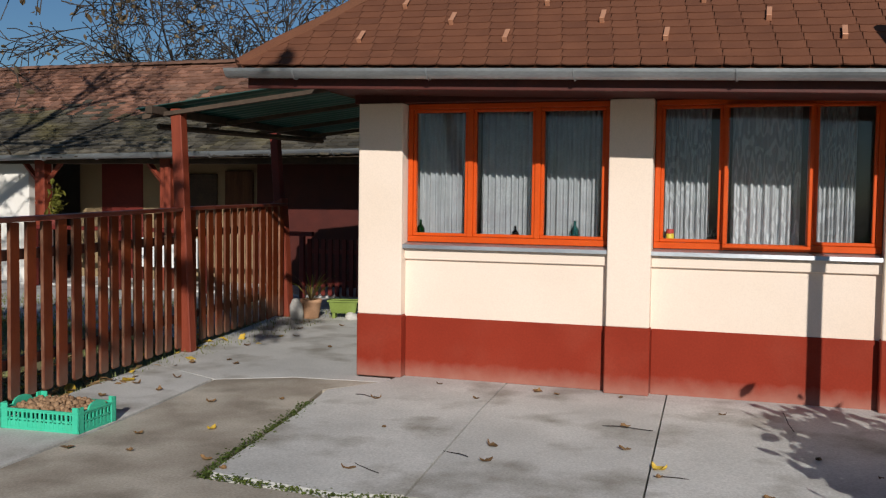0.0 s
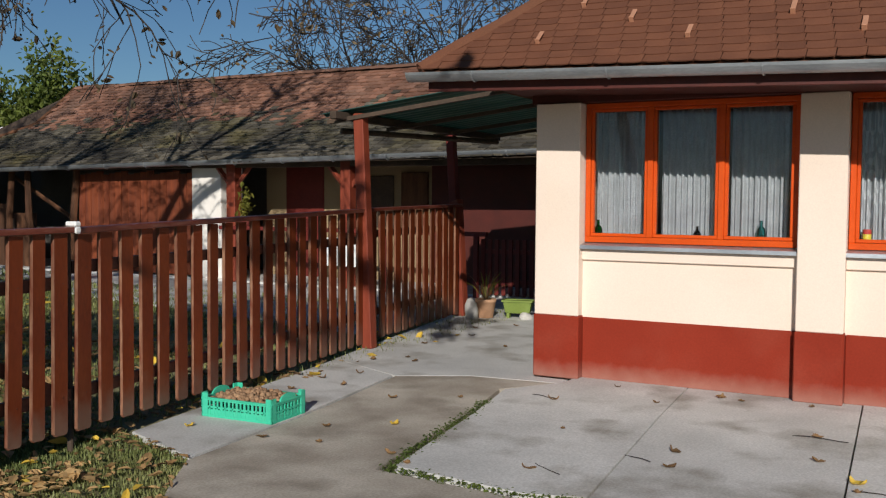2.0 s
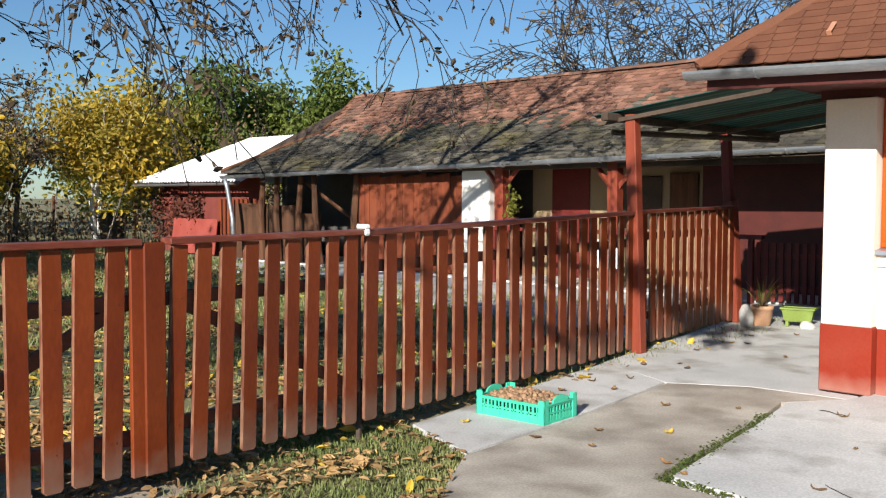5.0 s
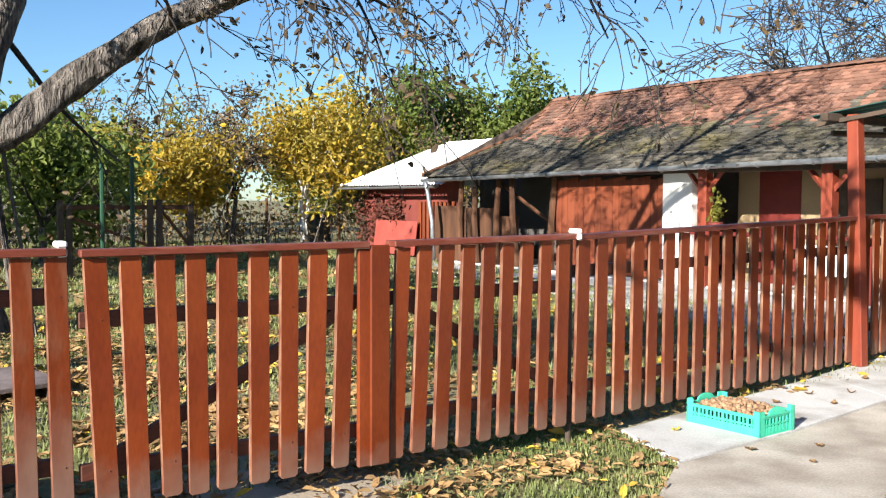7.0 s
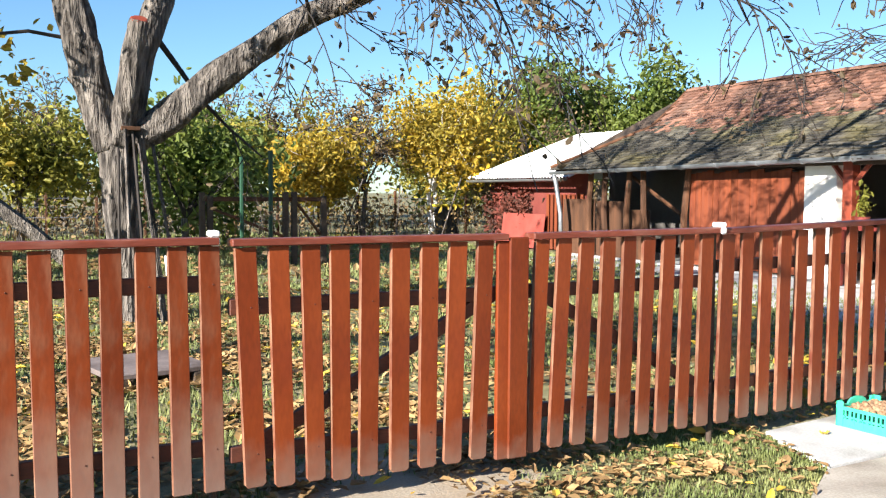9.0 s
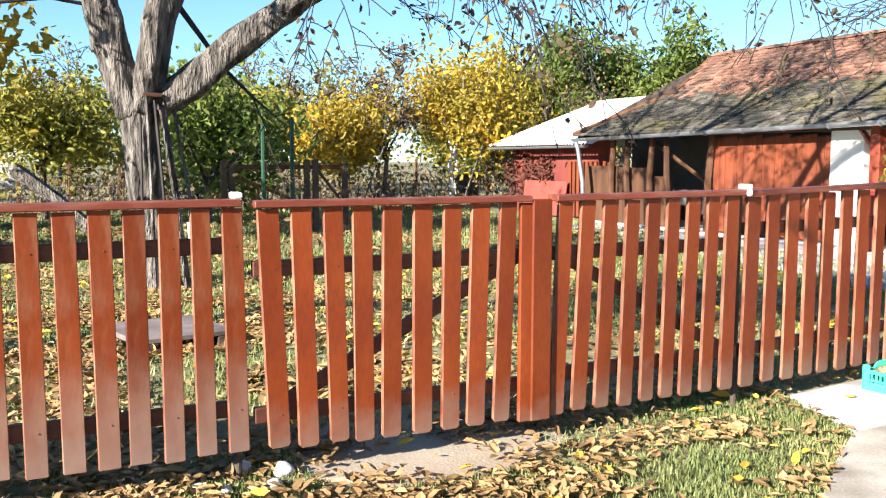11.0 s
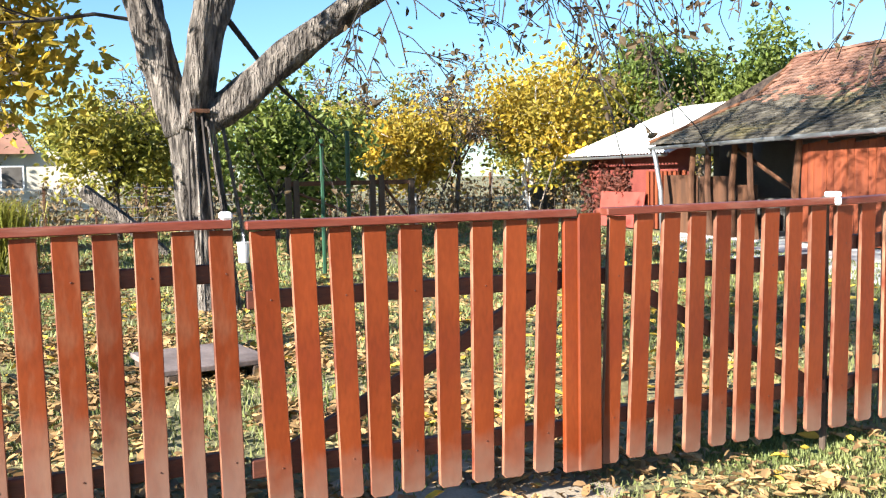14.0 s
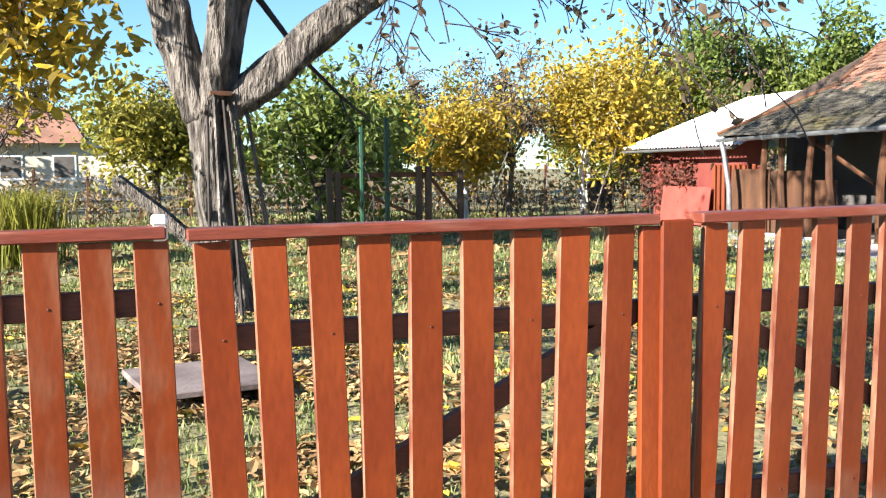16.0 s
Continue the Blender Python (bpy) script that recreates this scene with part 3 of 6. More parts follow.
def window(x0, x1, posts, open_leaf=None):
    """A three-part window; open_leaf: the index of a leaf that stands proud."""
    w = new("window")
    w.parent = house
    w["label"] = "orange-red painted wooden window with three panes"
    z0, z1, y = 1.06, 2.125, RECESS + 0.02
    o = Vector((0, 7.2, 0))
    part("frame", local(boxes([(x0, x1, y, y + 0.08, z0, z0 + 0.045), (x0, x1, y, y + 0.08, z1 - 0.04, z1), (x0, x0 + 0.04, y, y + 0.08, z0 + 0.045, z1 - 0.04),
                               (x1 - 0.04, x1, y, y + 0.08, z0 + 0.045, z1 - 0.04)] + [(p - 0.022, p + 0.022, y, y + 0.08, z0 + 0.045, z1 - 0.04) for p in posts], 0.004), o), FRAME, w)
    edges = [x0 + 0.04] + [q for p in posts for q in (p - 0.022, p + 0.022)] + [x1 - 0.04]
    for k in range(len(posts) + 1):
        a, b = edges[2 * k], edges[2 * k + 1]
        dy = 0.012
        if open_leaf == k:
            dy, a, b = -0.05, a - 0.03, b + 0.03
        za, zb = z0 + 0.047 - (0.03 if open_leaf == k else 0), z1 - 0.042
        s = 0.024
        part("sash", local(boxes([(a, b, y + dy, y + dy + 0.045, za, za + s), (a, b, y + dy, y + dy + 0.045, zb - s, zb), (a, a + s, y + dy, y + dy + 0.045, za + s, zb - s),
                                  (b - s, b, y + dy, y + dy + 0.045, za + s, zb - s)], 0.004), o), FRAME, w)
        p = part("pane", local(boxes([(a + s - 0.004, b - s + 0.004, y + dy + 0.02, y + dy + 0.024, za + s - 0.004, zb - s + 0.004)]), o), GLASS, w)
        p.visible_shadow = False
    bm = bmesh.new()
    prof = [(RECESS + 0.04, 1.058), (RECESS - 0.075, 1.040), (RECESS - 0.08, 1.012), (RECESS - 0.074, 1.012), (RECESS - 0.068, 1.034), (RECESS + 0.04, 1.050)]
    a = [bm.verts.new((x0 - 0.01, yy, zz)) for yy, zz in prof]
    b = [bm.verts.new((x1 + 0.0, yy, zz)) for yy, zz in prof]
    for k in range(len(prof)):
        bm.faces.new((a[k], a[(k + 1) % 6], b[(k + 1) % 6], b[k]))
    bm.faces.new(a[::-1]), bm.faces.new(b)
    part("sill", local(bm, o), ZINC, w, "grey zinc sill")
    part("inner_sill", local(boxes([(x0, x1, y + 0.09, y + 0.3, 1.04, 1.075)], 0.003), o), WHITE, w)
    return w


window(W1[0] + 0.005, W1[1] - 0.005, (-1.96, -1.435))
window(W2[0] + 0.005, W2[1] - 0.005, (-0.09, 0.475), open_leaf=1)
window(W3[0] + 0.005, W3[1] - 0.005, (1.77, 2.3))


def curtain(x0, x1, seed):
    rng = random.Random(seed)
    n, y = 70, RECESS + 0.235
    v, f = [], []
    ph = rng.random() * 6
    for i in range(n + 1):
        x = x0 + (x1 - x0) * i / n
        dy = 0.026 * math.sin(i * 0.8 + ph + 0.6 * math.sin(i * 0.21)) + 0.012 * math.sin(i * 0.37 + 2 * ph)
        for z, k in ((1.09, 1.0), (1.5, 0.9), (2.12, 0.7)):
            v.append((x, y + dy * k, z))
    for i in range(n):
        for j in range(2):
            f.append((3 * i + j, 3 * i + 3 + j, 3 * i + 4 + j, 3 * i + 1 + j))
    c = part("lace_curtain", (v, f), LACE_SCROLL if -0.6 < x0 < 1.0 else LACE, None, smooth=True)
    return tagged(c, "white lace curtain hanging in loose folds behind the window", "curtain", "lace curtains")


for k, (x0, x1) in enumerate(((-2.43, -2.03), (-1.93, -1.52), (-1.40, -1.0), (-0.53, -0.2), (-0.05, 0.42), (0.51, 0.78), (1.3, 2.75))):
    curtain(x0, x1, k)


def bottle(x, h, r, m, label):
    b = part("bottle", lathe([(r * 0.9, 0), (r, 0.01), (r, h * 0.55), (r * 0.75, h * 0.66), (r * 0.32, h * 0.75), (r * 0.32, h * 0.97), (r * 0.4, h * 0.975), (r * 0.4, h)], 16), m, None, smooth=True)
    b.location = (x, RECESS + 0.15, 1.075)
    return tagged(b, label, "bottle", "bottles on the sills")


bottle(-2.40, 0.155, 0.032, BOTTLE_GREEN, "dark green glass bottle on the window sill")
bottle(-1.63, 0.12, 0.028, BOTTLE_DARK, "small dark glass bottle on the window sill")
bottle(-1.17, 0.17, 0.032, BOTTLE_TEAL, "teal glass bottle on the window sill")
bottle(-0.16, 0.13, 0.05, BOTTLE_DARK, "squat dark glass bottle on the window sill")
can = thing("can", pose(-0.47, RECESS + 0.15, 1.075), "small yellow can with a red lid on the sill", "can")
part("body", lathe([(0.027, 0), (0.029, 0.004), (0.029, 0.085), (0.027, 0.09)], 16), CAN_YELLOW, can, smooth=True)
part("lid", lathe([(0.029, 0.09), (0.029, 0.118), (0.026, 0.122)], 16), CAN_RED, can, "red lid")

# roof planes: slope 0.85, hipped at the west end
EAVE_Y, EAVE_X, EAVE_Z, SLOPE = 6.28, -3.39, 2.322, 0.85
roof = new("roof")
roof.parent = house
# the eaves fall slightly towards the east
FALL = Matrix.Translation((EAVE_X, EAVE_Y - 7.2, EAVE_Z)) @ Euler((0, radians(1.75), 0)).to_matrix().to_4x4() @ Matrix.Translation((-EAVE_X, 7.2 - EAVE_Y, -EAVE_Z))
roof.matrix_basis = FALL
for ob in (soffit, fascia):
    ob.data.transform(FALL)
RISE = 4.2
bm = bmesh.new()
for quad in ([(EAVE_X, EAVE_Y, EAVE_Z), (6.0, EAVE_Y, EAVE_Z), (6.0, EAVE_Y + RISE, EAVE_Z + RISE * SLOPE), (EAVE_X + RISE, EAVE_Y + RISE, EAVE_Z + RISE * SLOPE)],
             [(EAVE_X, EAVE_Y + 2 * RISE, EAVE_Z), (EAVE_X, EAVE_Y, EAVE_Z), (EAVE_X + RISE, EAVE_Y + RISE, EAVE_Z + RISE * SLOPE)],
             [(EAVE_X, EAVE_Y + 2 * RISE, EAVE_Z), (EAVE_X + RISE, EAVE_Y + RISE, EAVE_Z + RISE * SLOPE), (6.0, EAVE_Y + RISE, EAVE_Z + RISE * SLOPE), (6.0, EAVE_Y + 2 * RISE, EAVE_Z)],
             [(6.0, EAVE_Y, EAVE_Z), (6.0, EAVE_Y + 2 * RISE, EAVE_Z), (6.0, EAVE_Y + RISE, EAVE_Z + RISE * SLOPE)]):
    bm.faces.new([bm.verts.new(Vector(p) - Vector((0, 0, 0.02))) for p in quad])
part("deck", local(bm), SHINGLE, roof)
bm = bmesh.new()
a, b = Vector((EAVE_X, EAVE_Y, EAVE_Z + 0.0)), Vector((EAVE_X + RISE, EAVE_Y + RISE, EAVE_Z + RISE * SLOPE))
tb = Tubes()
tb.add([a.lerp(b, k / 20) + Vector((0, 0, 0.012 * (k % 2))) for k in range(21)], [0.05] * 21, 8)
part("hip_cap", ([tuple(Vector(p) - H0) for p in tb.v], tb.f), SHINGLE, roof)

# half-round gutter with brackets and a closed end
def gutter(name, a, b, radius, parent, origin, sides=10, lip=0.008):
    a, b = Vector(a), Vector(b)
    d = (b - a).normalized()
    across = d.cross(Vector((0, 0, 1))).normalized()
    prof = []
    for r in (radius, radius - 0.006):
        row = [(r * math.cos(math.pi + math.pi * k / sides), r * math.sin(math.pi + math.pi * k / sides)) for k in range(sides + 1)]
        prof += row if r == radius else row[::-1]
    prof.append((-radius - lip, 0.004))
    bm = bmesh.new()
    ends = [[bm.verts.new(p + across * u + Vector((0, 0, w)) - Vector(origin)) for u, w in prof] for p in (a, b)]
    m = len(prof)
    for k in range(m):
        bm.faces.new((ends[0][k], ends[0][(k + 1) % m], ends[1][(k + 1) % m], ends[1][k]))
    for p in (a, b):
        bm.faces.new([bm.verts.new(p + across * (radius * math.cos(math.pi + math.pi * k / sides)) + Vector((0, 0, radius * math.sin(math.pi + math.pi * k / sides))) - Vector(origin)) for k in range(sides + 1)])
    g = part(name, bm, ZINC, parent)
    return g


gut = gutter("gutter", (-3.46, 6.25, 2.293), (6.0, 6.25, 2.003), 0.064, house, H0)
for k in range(9):
    x = -2.93 + 0.97 * k
    t = Tubes()
    zc = 2.293 - 0.0307 * (x + 3.46)
    t.add([(x, 6.25 + 0.069 * math.cos(math.pi + math.pi * j / 8) - 7.2, zc + 0.069 * math.sin(math.pi + math.pi * j / 8)) for j in range(9)], [0.006] * 9, 4)
    part("gutter_bracket", t.mesh(), ZINC, gut)
for row in range(5):
    for k in range(9):
        x = -2.55 + 1.045 * k + (0.0, 0.61, 0.2, 0.78, 0.4)[row]
        y = EAVE_Y + 0.215 + 0.178 * row
        z = EAVE_Z + (y - EAVE_Y) * SLOPE + 0.036
        if x < EAVE_X + (y - EAVE_Y) + 0.1 and (row or k) or x > 5.6:
            continue
        ob = part("snow_stop", boxes([(-0.016, 0.016, -0.055, 0.06, 0.016, 0.024), (-0.016, 0.016, -0.062, -0.054, -0.01, 0.034)], 0.002), CLIP, roof, "copper-coloured snow stop") if not (row or k) else again("snow_stop", first_stop, Matrix(), roof)
        if not (row or k):
            first_stop = ob
        ob.matrix_basis = pose(x, y - 7.2, z, math.degrees(math.atan(SLOPE)))

# ---- pergola over the side entrance ----
def leaning_post(name, base, top, w, label):
    bm = bmesh.new()
    box(bm, -w / 2, w / 2, -w / 2, w / 2, 0, 1, 0.0)
    for v in bm.verts:
        v.co = Vector(base).lerp(Vector(top), v.co.z) + Vector((v.co.x, v.co.y, 0)) - Vector(base)
    bmesh.ops.bevel(bm, geom=bm.edges[:], offset=0.008, segments=1, affect="EDGES")
    return bm


pergola = thing("pergola", pose(-4.67, 7.62, 0), "red painted timber pergola with green corrugated plastic roof", "pergola")
PO = Vector((-4.67, 7.62, 0))


def off(bm, o):
    return local(bm, o)


part("post", leaning_post("post", (0, 0, 0), (-0.09, -0.02, 2.16), 0.105, ""), POST, pergola)
REAR = Vector((-0.39, 2.63, 0))
pb = leaning_post("post", (0, 0, 0), (-0.15, 0.0, 2.16), 0.10, "")
bmesh.ops.translate(pb, verts=pb.verts[:], vec=REAR)
part("post", pb, DARK_RED, pergola)
for x0, x1, y0, y1 in ((-0.075, 0.078, -0.08, -0.054), (0.054, 0.078, -0.053, 0.06)):
    bm = boxes([(x0, x1, y0, y1, 0.0, 1.32)], 0.004)
    for v in bm.verts:
        v.co += REAR + Vector((-0.069 * v.co.z, 0, 0.06 * (v.co.x > 0) * (v.co.z > 0.6)))
    part("post_cladding", bm, POST, pergola)
t = Tubes()
part("beam", off(boxes([(-4.93, -4.86, 7.35, 10.9, 2.1, 2.17)], 0.005), PO), DARK_WOOD, pergola)
for y in (7.55, 8.6, 9.6, 10.5):
    bm = bmesh.new()
    box(bm, 0, 1, -0.025, 0.025, -0.03, 0.006)
    for v in bm.verts:
        v.co = Vector((-5.08 + v.co.x * 2.1, y + v.co.y, 2.10 + v.co.x * 0.24 + v.co.z)) - PO
    part("rafter", bm, DARK_WOOD, pergola)
t.add([Vector((-5.05, 7.72, 2.02)) - PO, Vector((-4.3, 9.6, 2.0)) - PO], [0.028, 0.028], 5)
part("brace", t.mesh(), DARK_WOOD, pergola)
v, f = [], []
NX, NY = 2, 120
for j in range(NY + 1):
    y = 7.5 + 3.35 * j / NY
    for i in range(NX + 1):
        x = -5.14 + 2.2 * i / NX
        v.append(Vector((x, y, 2.155 + (x + 5.14) * 0.115 + 0.014 * math.sin(j * 1.26))) - PO)
for j in range(NY):
    for i in range(NX):
        f.append((j * 3 + i, j * 3 + i + 1, j * 3 + i + 4, j * 3 + i + 3))
part("roof_sheet", (v, f), GREEN_SHEET, pergola, "green corrugated plastic sheet")

# ---- picket fence and gate ----
def picket_mesh(h, w=0.092, t=0.022, c=0.014):
    """A board with clipped lower corners and slightly broken front edges."""
    out = [(-w / 2 + c, 0), (w / 2 - c, 0), (w / 2, c), (w / 2, h), (-w / 2, h), (-w / 2, c)]
    bm = bmesh.new()
    rings = []
    for y, inset in ((0.0, 0.0), (-t + 0.003, 0.0), (-t, 0.003)):
        rings.append([bm.verts.new((x - math.copysign(inset, x), y, min(max(z, inset), h))) for x, z in out])
    for p, q in zip(rings, rings[1:]):
        for k in range(6):
            bm.faces.new((p[k], p[(k + 1) % 6], q[(k + 1) % 6], q[k]))
    bm.faces.new(rings[0][::-1])
    bm.faces.new(rings[-1])
    return bm


def picket_part(bm, parent, paint):
    """Painted board whose narrow edges have lost most of their paint."""
    ob = part("picket", bm, paint, parent)
    ob.data.materials.append(WORN_EDGE)
    for p in ob.data.polygons:
        p.material_index = 1 if abs(p.normal.y) < 0.9 else 0
    return ob


def fence_panel(name, a, b, za, zb, boards, label, low=(0.1, 0.1), w=0.092, rails=(0.93, 0.27), brace=0, category="fence", seed=0, ext=0.0, grow=0.0, clip=0.014, paint=PICKET):
    """Boards on the yard side of two rails, under a top rail whose height goes from za to zb.
    boards: how many, where the first begins, their pitch, and how far the feet of the first and the last stand off sideways."""
    rng = random.Random(seed)
    a, b = Vector((*a, 0)), Vector((*b, 0))
    d = b - a
    L = d.length
    t = thing(name, pose(a.x, a.y, 0, 0, 0, math.degrees(math.atan2(d.y, d.x))), label, category, "garden fence")
    tilt = (zb - za) / L
    n, first, pitch, lean0, lean1 = boards
    m = None
    for k in range(n):
        f = k / (n - 1)
        foot_z = low[0] + (low[1] - low[0]) * f + rng.uniform(-0.008, 0.008)
        off_side = lean0 + (lean1 - lean0) * f + rng.uniform(-0.009, 0.009)
        x = first + k * pitch + grow * k * (k - n + 1) / 2 + w / 2 + rng.uniform(-0.005, 0.005)
        h = za + tilt * x - foot_z - 0.018 + rng.uniform(-0.006, 0.0)
        if m is None:
            m = picket_part(picket_mesh(1.0, w, c=clip), t, paint)
            ob = m
        else:
            ob = again("picket", m, Matrix(), t)
        ob.matrix_basis = Matrix.Translation((x + off_side, rng.uniform(-0.003, 0.003), foot_z)) @ Euler((0, math.asin(-off_side / h), radians(rng.uniform(-2, 2)))).to_matrix().to_4x4() @ Matrix.Diagonal((rng.uniform(0.94, 1.06), 1, h, 1))
        if k % 2 == 0 and za + tilt * x > 0:
            for zr in rails:
                part("nail", lathe([(0.0035, 0), (0.0035, 0.002), (0.002, 0.003)], 6), RAIL, ob, "small rusty nail head").matrix_basis = Matrix.Translation((0.012, -0.022, (zr - foot_z) / h)) @ Matrix.Diagonal((1, 1, 1 / h, 1)) @ Euler((radians(90), 0, 0)).to_matrix().to_4x4()
    bm = bmesh.new()
    box(bm, -ext, L + ext, -0.045, 0.05, -0.018, 0.014, 0.004)
    for v in bm.verts:
        v.co.z += za + tilt * v.co.x
    part("top_rail", bm, CAPRAIL, t)
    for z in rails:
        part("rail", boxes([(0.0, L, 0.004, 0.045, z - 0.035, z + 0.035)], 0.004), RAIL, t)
    if brace:
        z0, z1 = (rails[1], rails[0]) if brace > 0 else (rails[0], rails[1])
        bm = bmesh.new()
        box(bm, 0, 1, 0.006, 0.04, -0.036, 0.036)
        for v in bm.verts:
            v.co = Vector((0.05 + v.co.x * (L - 0.1), v.co.y, z0 + (z1 - z0) * v.co.x + v.co.z))
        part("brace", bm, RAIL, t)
    return t


fence_panel("picket_fence", (-4.08, -2.6), (-4.145, 1.00), 1.19, 1.205, (27, 0.055, 0.1332, 0.02, 0.008), "red-brown painted wooden picket fence panel, worn grey at its feet", (0.2, 0.118), 0.086, seed=1, clip=0.005, paint=PICKET_OLD, rails=(1.02, 0.31))
g1 = fence_panel("gate_leaf", (-4.13, 1.05), (-4.155, 2.43), 1.198, 1.20, (9, 0.02, 0.1492, 0.034, -0.034), "closed picket gate leaf with diagonal brace", (0.115, 0.095), 0.094, seed=2, grow=0.002, brace=1, category="gate", rails=(0.915, 0.27))
part("edge_board", boxes([(1.325, 1.392, -0.028, -0.0, 0.085, 1.178)], 0.004), PICKET, g1)
part("cover_board", boxes([(1.385, 1.498, -0.044, -0.026, 0.085, 1.196)], 0.006), PICKET, g1)
part("cover_batten", boxes([(1.455, 1.485, -0.0255, 0.004, 0.1, 1.17)], 0.003), RAIL, g1)
g2 = fence_panel("gate_leaf", (-4.155, 2.575), (-4.205, 3.855), 1.20, 1.21, (9, 0.024, 0.1412, -0.044, -0.026), "closed picket gate leaf with diagonal brace", (0.10, 0.088), 0.09, seed=3, brace=-1, category="gate", rails=(0.92, 0.3))
fence_panel("picket_fence", (-4.215, 3.885), (-4.735, 7.60), 1.205, 1.275, (21, 0.012, 0.1796, -0.016, 0.012), "red-brown painted wooden picket fence panel in the shade of twigs", (0.095, 0.03), 0.108, seed=4, rails=(1.0, 0.3))
fence_panel("picket_fence", (-4.765, 7.72), (-5.04, 10.16), 1.28, 1.31, (13, 0.05, 0.184, 0.01, 0.01), "red-brown painted wooden picket fence panel beside the pergola", (0.05, 0.04), 0.118, seed=5, rails=(1.05, 0.3))


def fence_post(x, y, h, lab):
    p = thing("fence_post", pose(x, y, 0), lab, "post", "fence posts")
    part("post", lathe([(0.017, -0.3), (0.017, h), (0.012, h + 0.004)], 10, at=(-0.035, 0, 0)), DARK_WOOD, p)
    part("cap", boxes([(-0.03, 0.052, -0.021, 0.021, h - 0.002, h + 0.026), (0.04, 0.052, -0.02, 0.02, h - 0.04, h - 0.002)], 0.007), WHITE, p, "white plastic cap")
    return p


fence_post(-4.16, 0.985, 1.222, "slim dark fence post with a white plastic cap")
fence_post(-4.205, 3.87, 1.228, "slim dark fence post with a white plastic cap")

# ---- old barn ----
BY, GY = 12.6, 12.0
barn = thing("barn", pose(-11, BY, 0), "old low barn with mossy tiled roof and red boarding", "barn")
BO = Vector((-11, BY, 0))


def eave(x):
    return 1.86 + (x + 18.1) * 0.0148


# the veranda's inner shade is put into the dark colour of these walls
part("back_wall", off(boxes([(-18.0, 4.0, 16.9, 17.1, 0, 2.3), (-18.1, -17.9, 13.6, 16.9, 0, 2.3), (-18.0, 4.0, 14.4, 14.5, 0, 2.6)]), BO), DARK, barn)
part("floor", off(boxes([(-18.0, -2.9, 12.3, 16.9, -0.03, 0.02)]), BO), CONCRETE, barn)
part("whitewashed_pillar", off(boxes([(-11.28, -10.64, BY - 0.2, BY + 0.35, 0, 1.90)], 0.01), BO), WHITEWASH, barn)
part("plaster_wall", off(boxes([(-9.4, -7.3, BY + 1.0, BY + 1.15, 0, 2.2), (-10.64, -10.2, BY + 1.0, BY + 1.15, 0, 2.2)]), BO), BEIGE, barn)
part("door", off(boxes([(-10.2, -9.4, BY + 0.98, BY + 1.05, 0, 1.95)], 0.01), BO), DARK_RED, barn, "dark red door")
part("dark_window", off(boxes([(-8.8, -8.0, BY + 0.97, BY + 0.998, 0.9, 1.75)], 0.01), BO), DARK_WOOD, barn)
part("shutter", off(boxes([(-7.85, -7.35, BY + 0.95, BY + 0.998, 0.85, 1.8)], 0.01), BO), OLD_WOOD, barn)
# red wall, coloured extra dark to put the passage's shade into it
part("side_wall", off(boxes([(-7.3, -2.9, 13.6, 13.75, 0, 2.2)]), BO), FASCIA, barn)
for x in (-10.31, -8.07):
    part("red_post", off(boxes([(x - 0.09, x + 0.09, GY + 0.25, GY + 0.43, 0, 1.95)], 0.01), BO), POST, barn)
    for s in (-1, 1):
        t = Tubes()
        t.add([Vector((x, GY + 0.34, 1.5)) - BO, Vector((x + s * 0.38, GY + 0.34, 1.92)) - BO], [0.045, 0.045], 4)
        part("knee_brace", t.mesh(), POST, barn)
part("wall_plate", off(boxes([(-18.0, -2.9, GY + 0.26, GY + 0.42, 1.86, 1.97)], 0.005), BO), DARK_WOOD, barn)
first = None
for k in range(18):
    x0 = -14.05 + k * (2.77 / 18)
    if first is None:
        first = part("board", boxes([(0.002, 2.77 / 18 - 0.003, -0.012, 0.012, 0, 1)]), BARN_RED, barn)
        ob = first
    else:
        ob = again("board", first, Matrix(), barn)
    ob.matrix_basis = Matrix.Translation(Vector((x0, BY - 0.15 + 0.004 * (k % 3), 0.05)) - BO) @ Matrix.Diagonal((1, 1, 1.72 + 0.02 * (k % 4), 1))
for k, (x0, x1, h) in enumerate(((-18.3, -17.1, 1.25), (-17.05, -16.0, 1.22), (-15.9, -15.3, 1.05))):
    old = part("old_panel", off(boxes([(x0 - 0.02, x1, BY - 0.14 + 0.02 * k, BY - 0.118 + 0.02 * k, 0.02, h)], 0.004), BO), OLD_WOOD, barn)
for x, lean_x in ((-17.2, 0.02), (-16.6, -0.03), (-15.9, 0.04), (-15.2, -0.1), (-14.15, 0.05)):
    t = Tubes()
    t.add([Vector((x, BY - 0.2, 0)) - BO, Vector((x + lean_x, BY - 0.25, 1.0)) - BO, Vector((x + lean_x * 2, BY - 0.2, 1.9)) - BO], [0.07, 0.065, 0.06], 7, 0.1)
    part("old_post", t.mesh(), OLD_WOOD, barn)
t = Tubes()
t.add([Vector((-15.9, BY - 0.1, 1.75)) - BO, Vector((-14.6, BY + 0.1, 1.0)) - BO], [0.04, 0.04], 5)
part("loose_pole", t.mesh(), OLD_WOOD, barn)
bgut = gutter("gutter", (-18.15, GY, eave(-18.15)), (-2.9, GY, eave(-2.9)), 0.075, barn, BO)
